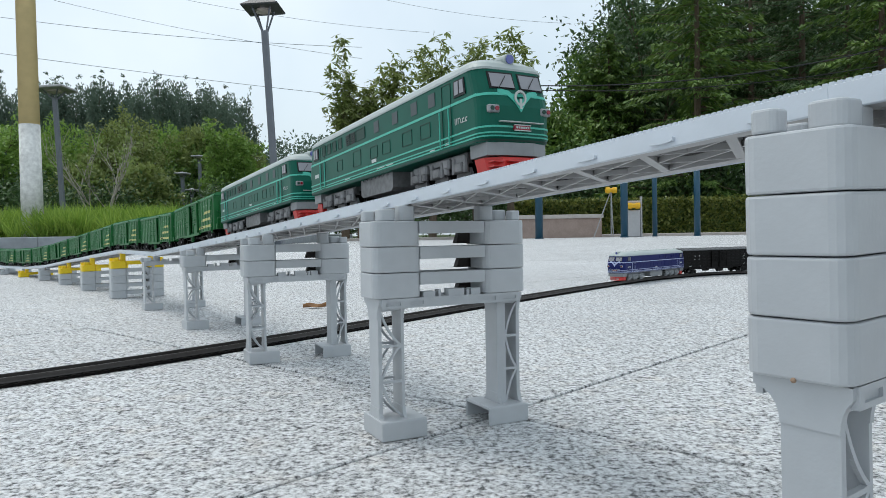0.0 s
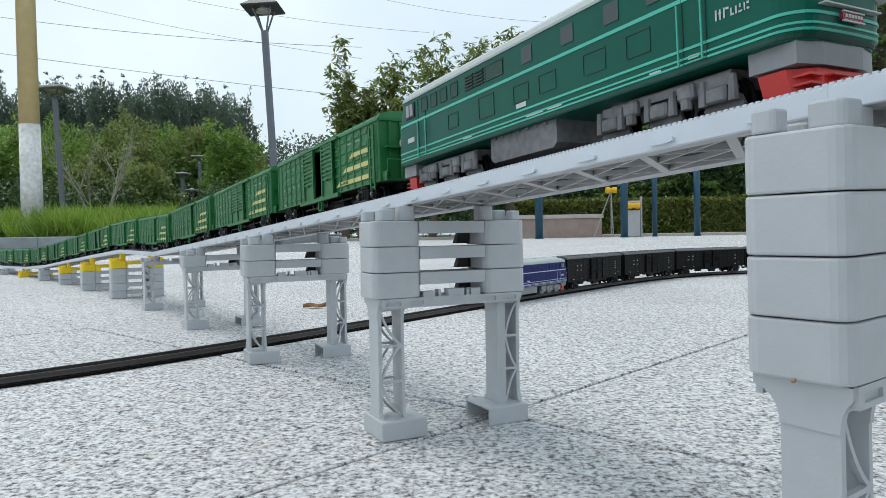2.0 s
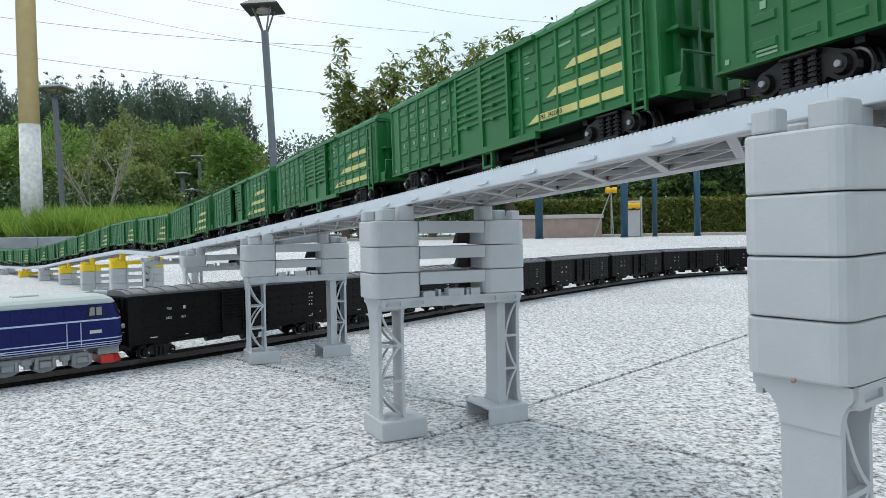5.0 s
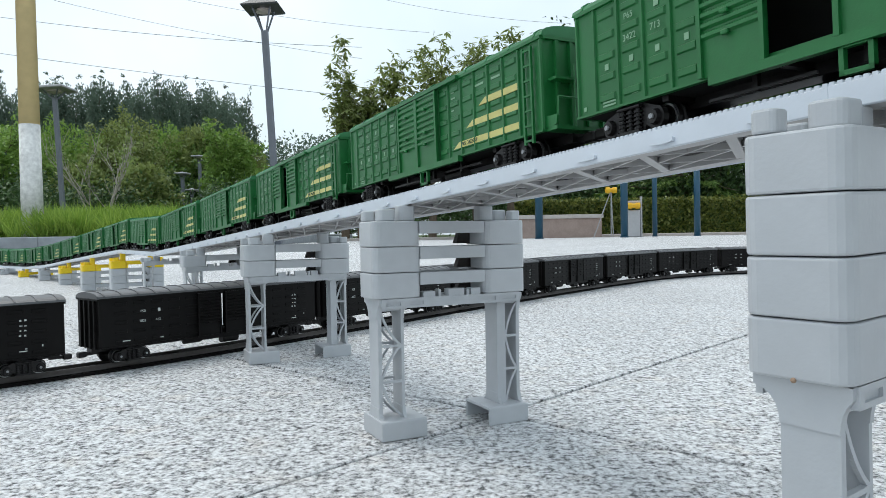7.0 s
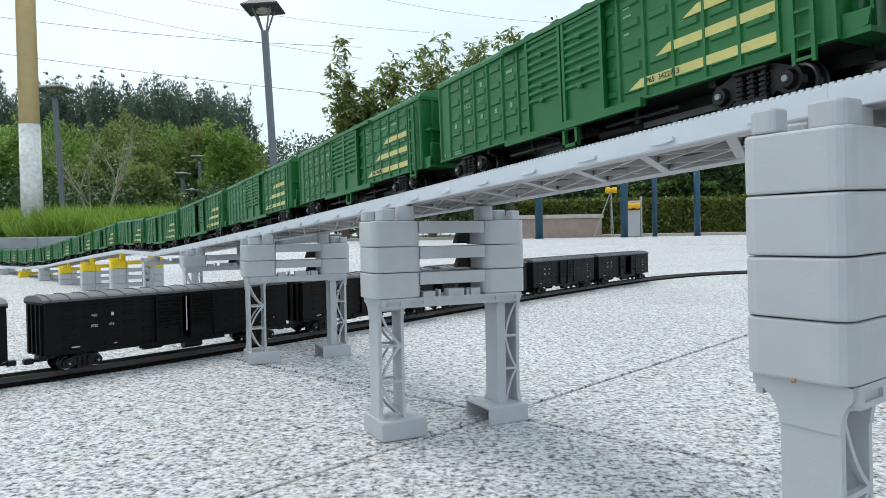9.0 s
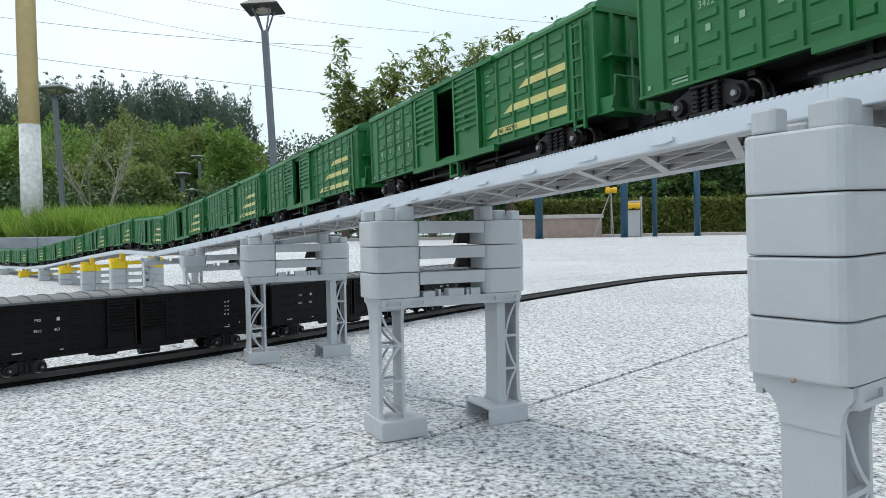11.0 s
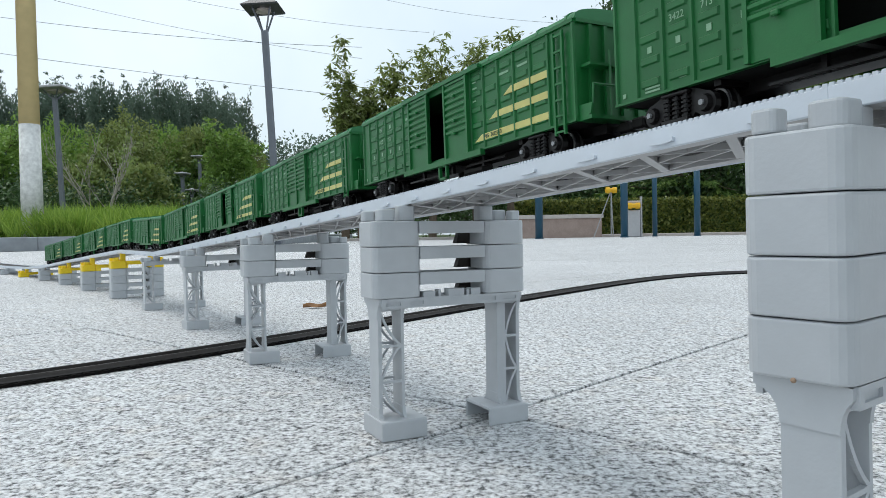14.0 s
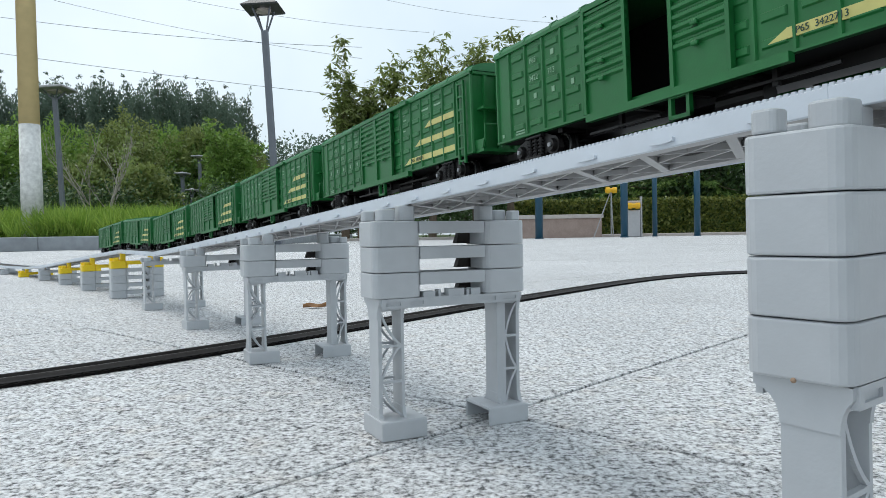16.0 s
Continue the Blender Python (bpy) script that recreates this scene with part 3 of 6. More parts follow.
for a, b in zip(arcs, arcs[1:]):
    p, q = up_point(a), up_point(b)
    v = q - p
    L = v.length
    rot = Matrix((v.normalized(), Vector((0, 0, 1)).cross(v).normalized(), v.normalized().cross(Vector((0, 0, 1)).cross(v).normalized()))).transposed().to_4x4()
    e = thing("bridge_deck", "long grey plastic viaduct deck with toothed edge and lattice underside", "bridge deck", "deck spans of the model viaduct", Matrix.Translation(p) @ rot)
    key = round(L, 4)
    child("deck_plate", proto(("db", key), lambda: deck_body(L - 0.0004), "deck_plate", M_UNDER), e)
    for s in (0, 180):
        child("side_beam", proto(("ds", key), lambda: deck_side(L - 0.0004), "side_beam", M_DECK), e, pose(0 if s == 0 else L - 0.0004, DW if s == 0 else -DW, 0, 0, 0, s))
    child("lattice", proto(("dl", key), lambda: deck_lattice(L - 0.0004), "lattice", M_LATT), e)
    tagged(child("edge_teeth", proto(("dt", key), lambda: deck_teeth(L - 0.0004), "edge_teeth", M_DECK), e), kind="stuff")
    for k in range(7):
        child("side_tab", proto("tab", deck_tab, "side_tab", M_DECK), e, pose((k + 0.5) * L / 7, DW, -0.0041, 0, 0, 180))
    for s in (-1, 1):
        child("rail", proto(("dr", key), lambda: (lambda bm: (box(bm, 0, L - 0.0004, -0.0004, 0.0004, -0.0007, 0.0012), bm)[1])(bmesh.new()), "rail", M_RAIL), e, pose(0, s * 0.00825, 0))

# ---- ground track: black sleepers and rails ----
e = thing("model_railway_track", "black plastic model railway track lying on granite", "railway track")
rails = [bmesh.new(), bmesh.new()]
bed = bmesh.new()
a_list = np.arange(-45.0, 58.0, 0.25)
for sgn, bm in zip((-1, 1), rails):
    prev = None
    for a in a_list:
        c, d = low_point(a), low_point(a + 0.05) - low_point(a - 0.05)
        d.z = 0
        d.normalize()
        n = Vector((-d.y, d.x, 0)) * sgn * 0.00825
        side = Vector((-d.y, d.x, 0)) * 0.0007
        ring = [bm.verts.new((c + n + o * side).to_tuple()[:2] + (z,)) for o, z in ((-1.6, 0.0024), (1.6, 0.0024), (0.8, 0.0034), (0.8, LOW_RAIL), (-0.8, LOW_RAIL), (-0.8, 0.0034))]
        if prev:
            for k in range(6):
                j = (k + 1) % 6
                bm.faces.new((prev[k], prev[j], ring[j], ring[k]))
        prev = ring
for bm in rails:
    part("rail", bm, M_RAIL, e, "dull dark metal rail")
for a in np.arange(-45.0, 58.0, 0.085):
    c, d = low_point(a), low_point(a + 0.05) - low_point(a - 0.05)
    d.z = 0
    d.normalize()
    n = Vector((-d.y, d.x, 0))
    v = [bed.verts.new((c + d * x + n * y).to_tuple()[:2] + (z,)) for z in (0.0, 0.0024) for x, y in ((-0.0016, -0.0145), (0.0016, -0.0145), (0.0016, 0.0145), (-0.0016, 0.0145))]
    for f in BOXF:
        bed.faces.new([v[i] for i in f])
# side webs that hold the sleepers together
for off in (-0.0138, -0.00825, 0.00825, 0.0138):
    prev = None
    for a in a_list:
        c, d = low_point(a), low_point(a + 0.05) - low_point(a - 0.05)
        d.z = 0
        d.normalize()
        n = Vector((-d.y, d.x, 0))
        w = 0.0007 if abs(off) > 0.01 else 0.0022
        ring = [bed.verts.new((c + n * (off + o)).to_tuple()[:2] + (z,)) for o, z in ((-w, 0.0), (w, 0.0), (w, 0.0020), (-w, 0.0020))]
        if prev:
            for k in range(4):
                j = (k + 1) % 4
                bed.faces.new((prev[k], prev[j], ring[j], ring[k]))
        prev = ring
tagged(part("sleeper_bed", bed, M_TRACK, e), kind="stuff")
for a in (3.02, 22.0):
    c = low_point(a)
    bm = bmesh.new()
    for s in (-0.0106, 0.0106, -0.0065):
        cyl(bm, (c.x + s * 0.4, c.y + s * 0.8, 0.003), (c.x + s * 0.4, c.y + s * 0.8, 0.0068), 0.0006, seg=6)
    part("rail_joiner", bm, M_STEEL, e)


# ---- rolling stock: x forward, z up from the rail ----
def wheel_mesh(r, t=0.0024):
    bm = bmesh.new()
    n = 20
    prof = [(0.0012, -t * 0.62), (r * 0.30, -t * 0.62), (r * 0.34, -t * 0.35), (r * 0.74, -t * 0.30), (r * 0.80, -t * 0.55), (r, -t * 0.5), (r, t * 0.25), (r * 1.12, t * 0.3), (r * 1.12, t * 0.6), (0.0012, t * 0.6)]
    rings = [[(q * math.cos(2 * math.pi * k / n), y, q * math.sin(2 * math.pi * k / n)) for k in range(n)] for q, y in prof]
    loft(bm, rings)
    return bm


def bogie_frame():
    """Cast side frames of a two-axle freight bogie: round axle-box ends, an arched top, coil springs in the window."""
    bm = bmesh.new()
    for s in (-1, 1):
        y0, y1 = sorted((s * 0.0124, s * 0.0144))
        top = [(-0.0098, 0.0082), (-0.0062, 0.0096), (-0.0040, 0.0102), (0.0040, 0.0102), (0.0062, 0.0096), (0.0098, 0.0082)]
        ends = lambda m: [(m * (0.0098 + 0.0034 * math.cos(a)), 0.0049 + 0.0034 * math.sin(a)) for a in np.linspace(math.pi / 2, -math.pi * 0.6, 8)]
        bottom = [(0.0060, 0.0032), (0.0046, 0.0014), (-0.0046, 0.0014), (-0.0060, 0.0032)]
        prism(bm, (top + ends(1)[1:] + bottom + ends(-1)[:0:-1])[::-1], "y", y0, y1)
        yo = s * 0.0150
        for x in (-0.0034, 0.0, 0.0034):
            for k in range(5):
                cyl(bm, (x, yo, 0.0024 + k * 0.0012), (x, yo, 0.0030 + k * 0.0012), 0.0013, seg=8)
            cyl(bm, (x, yo, 0.0020), (x, yo, 0.0086), 0.0007, seg=6)
        ya, yb = sorted((s * 0.0140, s * 0.0164))
        rbox(bm, -0.0050, 0.0050, ya, yb - 0.0006 if s > 0 else yb, 0.0086, 0.0096, 0.0003, 1)
        box(bm, -0.0050, 0.0050, ya, yb, 0.0012, 0.0022)
        for x in (-0.0098, 0.0098):
            cyl(bm, (x, s * 0.0140, 0.0049), (x, s * 0.0158, 0.0049), 0.0026, 0.0020, seg=12)
    box(bm, -0.0035, 0.0035, -0.0125, 0.0125, 0.0045, 0.0110)
    for x in (-0.0098, 0.0098):
        cyl(bm, (x, -0.0125, 0.0049), (x, 0.0125, 0.0049), 0.0010, seg=8)
    return bm


def add_bogie(parent, x, wheel_label="", caps=M_STEEL):
    b = child("bogie", proto("bogie", bogie_frame, "bogie", M_BLACK), parent, pose(x, 0, 0) @ Matrix.Diagonal((1.04, 1.08, 1.08, 1.0)))
    for wx in (-0.0098, 0.0098):
        for s in (-1, 1):
            child("wheel", proto("wheel48", lambda: wheel_mesh(0.0047), "wheel", M_BLACK), b, pose(wx, s * 0.0086, 0.0047, 0, 0, 0 if s < 0 else 180))
            child("wheel_rim", proto("rim48", lambda: rim_mesh(0.0047), "wheel_rim", M_STEEL), b, pose(wx, s * 0.0100, 0.0047))
            child("axle_cap", proto("cap", lambda: (lambda bm: (cyl(bm, (0, -0.0005, 0), (0, 0.0005, 0), 0.0008, seg=8), bm)[1])(bmesh.new()), "axle_cap", M_LGREY), b, pose(wx, s * 0.0160, 0.0049))
    return b


def rim_mesh(r):
    bm = bmesh.new()
    n = 20
    rings = [[(q * math.cos(2 * math.pi * k / n), y, q * math.sin(2 * math.pi * k / n)) for k in range(n)] for q, y in ((r * 0.80, -0.0003), (r * 0.80, 0.0003), (r * 0.92, 0.0004), (r * 0.92, -0.0003))]
    loft(bm, rings + [rings[0]], caps=False)
    return bm


def wagon_shell(hl, hw, zb, ze, rear, front, bars, rib=0.0008, thick=0.0011):
    """Walls with a door opening between the rib lines rear and front on both sides, upright ribs and short pressed bars."""
    bm = bmesh.new()
    d0, d1 = rear[-1], front[0]
    rows = [zb + 0.0046 + j * (ze - zb - 0.0090) / (bars - 1) for j in range(bars)]
    for s in (-1, 1):
        y0, y1 = sorted((s * hw, s * (hw - thick)))
        box(bm, -hl, d0, y0, y1, zb, ze)
        box(bm, d1, hl, y0, y1, zb, ze)
        box(bm, d0, d1, y0, y1, ze - 0.0032, ze)
        box(bm, d0, d1, y0, y1, zb, zb + 0.0020)
        for x in rear + front + [-hl + 0.0006, hl - 0.0006]:
            if rib:
                loft(bm, [[(x - 0.0007, s * hw, z), (x - 0.0004, s * (hw + rib), z), (x + 0.0004, s * (hw + rib), z), (x + 0.0007, s * hw, z)][::s] for z in (zb + 0.0008, ze - 0.0012)])
        for lines in (rear, front):
            for a, b in zip(lines, lines[1:]):
                w, xm = (b - a) * 0.34, (a + b) / 2
                for zc in rows:
                    ring = lambda g, d: [(xm - w + g, s * (hw + d), zc - 0.0015 + g), (xm + w - g, s * (hw + d), zc - 0.0015 + g), (xm + w - g, s * (hw + d), zc + 0.0013 - g), (xm - w + g, s * (hw + d), zc + 0.0013 - g)][::-s]
                    loft(bm, [ring(0, -0.0001), ring(0.0005, 0.0006)])
        ya, yb = sorted((s * hw, s * (hw + 0.0010)))
        box(bm, -hl, hl, ya, yb, ze - 0.0010, ze + 0.0003)
        box(bm, -hl, hl, ya, yb, zb, zb + 0.0008)
    for s in (-1, 1):
        x0, x1 = sorted((s * hl, s * (hl - thick)))
        box(bm, x0, x1, -hw + thick, hw - thick, zb, ze)
        for y in (-0.0110, -0.0040, 0.0040, 0.0110):
            xa, xb = sorted((s * hl, s * (hl + 0.0014)))
            box(bm, xa, xb, y - 0.0008, y + 0.0008, zb, ze - 0.0015)
        xa, xb = sorted((s * hl, s * (hl + 0.0012)))
        box(bm, xa, xb, -hw, hw, ze - 0.0012, ze + 0.0004)
    return bm


def wagon_roof(hl, hw, ze, peak, ribs=11, over=0.0012):
    bm = bmesh.new()
    n = 12
    def ring(x, up=0.0):
        return [(x, (hw + 0.0009) * math.cos(math.pi * k / n), ze + up + (peak - ze) * math.sin(math.pi * k / n) ** 0.75) for k in range(n + 1)]
    loft(bm, [ring(-hl - over), ring(hl + over)])
    for k in range(ribs):
        x = -hl + 0.004 + k * (2 * hl - 0.008) / (ribs - 1)
        loft(bm, [ring(x - 0.0006, 0.0006), ring(x + 0.0006, 0.0006)])
    return bm


def wagon_door(w, h, n=8):
    """A sliding door with pressed horizontal corrugations and a plain foot."""
    bm = bmesh.new()
    pr = [(0.0004, 0), (-0.0004, 0), (-0.0004, h * 0.28)]
    for k in range(n):
        z = h * 0.30 + k * h * 0.66 / n
        p = h * 0.66 / n
        pr += [(-0.0004, z), (-0.0013, z + p * 0.22), (-0.0013, z + p * 0.55), (-0.0004, z + p * 0.80)]
    pr += [(-0.0004, h - 0.0010), (-0.0010, h - 0.0010), (-0.0010, h), (0.0004, h)]
    prism(bm, pr, "x", -w / 2, w / 2)
    return bm


def door_edge(w, h):
    bm = bmesh.new()
    box(bm, -0.0007, 0.0007, -0.0015, 0.0003, 0, h)
    return bm


def door_latch():
    bm = bmesh.new()
    rbox(bm, -0.0012, 0.0012, -0.0022, -0.0008, -0.0007, 0.0007, 0.0003, 1)
    return bm


def dress_door(d, w, h, key, material):
    for x in (-w / 2 + 0.0006, w / 2 - 0.0006):
        child("door_edge", proto(("edge", key), lambda: door_edge(w, h), "door_edge", material), d, pose(x, 0, 0))
    for z in (0.30, 0.47, 0.80):
        child("latch", proto(("latch", key), door_latch, "latch", material), d, pose(-0.001, 0, h * z))


def ladder_mesh(h, n=7, w=0.0052):
    bm = bmesh.new()
    for x in (-w / 2, w / 2):
        box(bm, x - 0.0005, x + 0.0005, -0.0015, -0.0005, 0, h)
    for k in range(n):
        z = 0.0012 + k * (h - 0.0024) / (n - 1)
        box(bm, -w / 2, w / 2, -0.0014, -0.0008, z - 0.0004, z + 0.0004)
    return bm


def underframe(hl, zb):
    bm = bmesh.new()
    box(bm, -hl, hl, -0.0040, 0.0040, zb - 0.0035, zb)
    for x in (-0.060, 0.060, -0.02, 0.02, 0.0):
        box(bm, x - 0.0012, x + 0.0012, -0.0150, 0.0150, zb - 0.0016, zb)
    cyl(bm, (-0.022, 0.006, zb - 0.006), (-0.006, 0.006, zb - 0.006), 0.0036, seg=12)
    cyl(bm, (0.006, -0.007, zb - 0.0055), (0.022, -0.007, zb - 0.0055), 0.0030, seg=12)
    box(bm, -0.045, -0.012, -0.0135, -0.0128, zb - 0.0052, zb - 0.0044)
    box(bm, 0.014, 0.046, -0.0135, -0.0128, zb - 0.0044, zb - 0.0036)
    for x in (-0.03, 0.0, 0.028):
        box(bm, x - 0.0008, x + 0.0008, -0.0130, -0.0115, zb - 0.0055, zb)
    return bm


def coupler_mesh():
    bm = bmesh.new()
    box(bm, 0, 0.0125, -0.0014, 0.0014, 0.0072, 0.0094)
    rbox(bm, 0.0090, 0.0152, -0.0026, 0.0026, 0.0062, 0.0102, 0.0007, 1)
    return bm


def end_platform(hl):
    """Brake stand: thin handrail, gate and step plate."""
    bm = bmesh.new()
    tube(bm, [(hl, -0.0160, 0.0160), (hl + 0.0068, -0.0160, 0.0160), (hl + 0.0072, -0.0160, 0.0225), (hl + 0.0072, 0.010, 0.0225)], 0.0005, 5)
    prism(bm, [(hl, 0.0115), (hl + 0.006, 0.0125), (hl + 0.0068, 0.0160), (hl, 0.0165)], "y", -0.0165, -0.0158)
    box(bm, hl, hl + 0.0066, -0.0165, 0.0150, 0.0108, 0.0122)
    tube(bm, [(hl + 0.005, -0.006, 0.012), (hl + 0.005, -0.006, 0.036)], 0.0005, 5)
    box(bm, hl, hl + 0.0052, -0.0150, 0.004, 0.0300, 0.0310)
    return bm


HLG, HWG, ZB, ZE, PEAK = 0.0985, 0.0172, 0.0108, 0.0472, 0.0520


def step_frame():
    bm = bmesh.new()
    for x0, x1, z0, z1 in ((-0.0040, -0.0028, -0.0078, 0), (0.0028, 0.0040, -0.0078, 0), (-0.0040, 0.0040, -0.0078, -0.0066), (-0.0040, 0.0040, -0.0016, 0.0004)):
        box(bm, x0, x1, -0.0008, 0.0008, z0, z1)
    return bm


def dashes(rows):
    """Small lettering too small to read, as plain bars: (x, z, length, height)."""
    bm = bmesh.new()
    for x, z, w, h in rows:
        box(bm, x, x + w, -0.00012, 0.0, z, z + h)
    return bm


def text_part(name, text, size, material, parent, m):
    me = PROTO.get(("txt", text, size))
    if me is None:
        me = lettering(text, size)
        me.materials.append(material)
        PROTO[("txt", text, size)] = me
    return child(name, me, parent, m)


def green_wagon():
    e = thing("boxcar", "green plastic model boxcar with yellow stripes and sliding doors", "boxcar", "green boxcars of the freight train")
    part("body", wagon_shell(HLG, HWG, ZB, ZE, [-0.0888 + 0.01145 * k for k in range(6)] + [-0.0240], [0.0155] + [0.0260 + 0.01145 * k for k in range(6)], 5), M_GREEN, e)
    part("roof", wagon_roof(HLG, HWG, ZE, PEAK, 12), M_ROOFG, e, smooth=False)
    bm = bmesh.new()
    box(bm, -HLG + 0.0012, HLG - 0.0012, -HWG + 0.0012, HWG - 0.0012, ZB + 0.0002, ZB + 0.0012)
    # added black sheet that keeps the inside dark behind open doors
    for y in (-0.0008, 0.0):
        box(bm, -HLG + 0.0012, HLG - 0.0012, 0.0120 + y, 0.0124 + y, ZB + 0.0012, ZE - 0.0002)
    part("floor", bm, M_DARK, e, "floor and inner sheet, interior shade as black colour")
    part("underframe", underframe(HLG, ZB), M_BLACK, e)
    for s in (-1, 1):
        y = s * (HWG + 0.0012)
        for x in (-0.0105, 0.0105):
            d = child("door", proto("gdoor", lambda: wagon_door(0.0214, ZE - ZB - 0.0020), "door", M_GREEN), e, pose(x, y, ZB + 0.0004, 0, 0, 0 if s < 0 else 180))
            dress_door(d, 0.0212, ZE - ZB - 0.0020, "g", M_GREEN)
        bm = bmesh.new()
        y0, y1 = sorted((s * (HWG + 0.0002), s * (HWG + 0.0026)))
        box(bm, -0.0395, 0.0370, y0, y1, ZB - 0.0022, ZB + 0.0004)
        part("door_sill", bm, M_GREEN, e)
        bm = bmesh.new()
        box(bm, -0.0395, 0.0370, y0, y1, ZE - 0.0012, ZE + 0.0006)
        part("door_track", bm, M_GREEN, e)
    part("step", step_frame(), M_GREEN, e).matrix_basis = pose(0.001, -HWG - 0.001, ZB - 0.001)
    child("ladder", proto("ladder", lambda: ladder_mesh(ZE - ZB + 0.001), "ladder", M_GREEN), e, pose(0.0905, -HWG - 0.0004, ZB - 0.0036))
    child("ladder", PROTO["ladder"], e, pose(-0.0940, HWG + 0.0004, ZB - 0.0036, 0, 0, 180))
    part("brake_platform", end_platform(HLG), M_GREEN, e)
    for s in (0, 180):
        child("coupler", proto("coupler", coupler_mesh, "coupler", M_BLACK), e, pose(0.0935 if s == 0 else -0.0935, 0, 0, 0, 0, s))
    for x in (-0.0740, 0.0740):
        add_bogie(e, x)
    for z, x0 in ((0.0148, 0.0300), (0.0226, 0.0420), (0.0304, 0.0530)):
        bm = bmesh.new()
        prism(bm, [(x0, z), (0.0832, z), (0.0832, z + 0.0027), (x0 + 0.0055, z + 0.0027)], "y", -HWG - 0.00062, -HWG + 0.0001)
        part("stripe", bm, M_STRIPE, e, "yellow slanted stripe")
    y = -HWG - 0.00098
    text_part("number", "P65  3422713", 0.0024, M_LINE, e, pose(0.0380, -HWG - 0.00095, 0.0153))
    text_part("number", "P65", 0.0028, M_GPRINT, e, pose(-0.0735, y, 0.0380))
    text_part("number", "3422", 0.0030, M_GPRINT, e, pose(-0.0742, y, 0.0311))
    text_part("number", "713", 0.0030, M_GPRINT, e, pose(-0.0622, y, 0.0311))
    part("print", dashes([(-0.0610, 0.0382, 0.0020, 0.0020), (-0.0840, 0.0244, 0.0018, 0.0020), (-0.0724, 0.0244, 0.0018, 0.0020), (-0.0610, 0.0244, 0.0018, 0.0020), (-0.0495, 0.0244, 0.0018, 0.0020), (-0.0380, 0.0244, 0.0018, 0.0020), (-0.0400, 0.0384, 0.0045, 0.0012),
                          (-0.0855, 0.0135, 0.0062, 0.0006), (-0.0855, 0.0124, 0.0062, 0.0006), (-0.0715, 0.0140, 0.0026, 0.0006), (-0.0955, 0.0130, 0.0014, 0.0014),
                          (0.0500, 0.0392, 0.0070, 0.0009), (0.0630, 0.0392, 0.0070, 0.0009), (0.0285, 0.0410, 0.0030, 0.0007), (0.0285, 0.0383, 0.0036, 0.0007), (0.0285, 0.0355, 0.0032, 0.0007), (0.0285, 0.0327, 0.0026, 0.0007)]),
         M_GPRINT, e, "small pale lettering", kind="stuff").matrix_basis = pose(0, -HWG - 0.00014, 0)
    return e


HLB, HWB, ZBB, ZEB, PKB = 0.1040, 0.0172, 0.0124, 0.0500, 0.0550


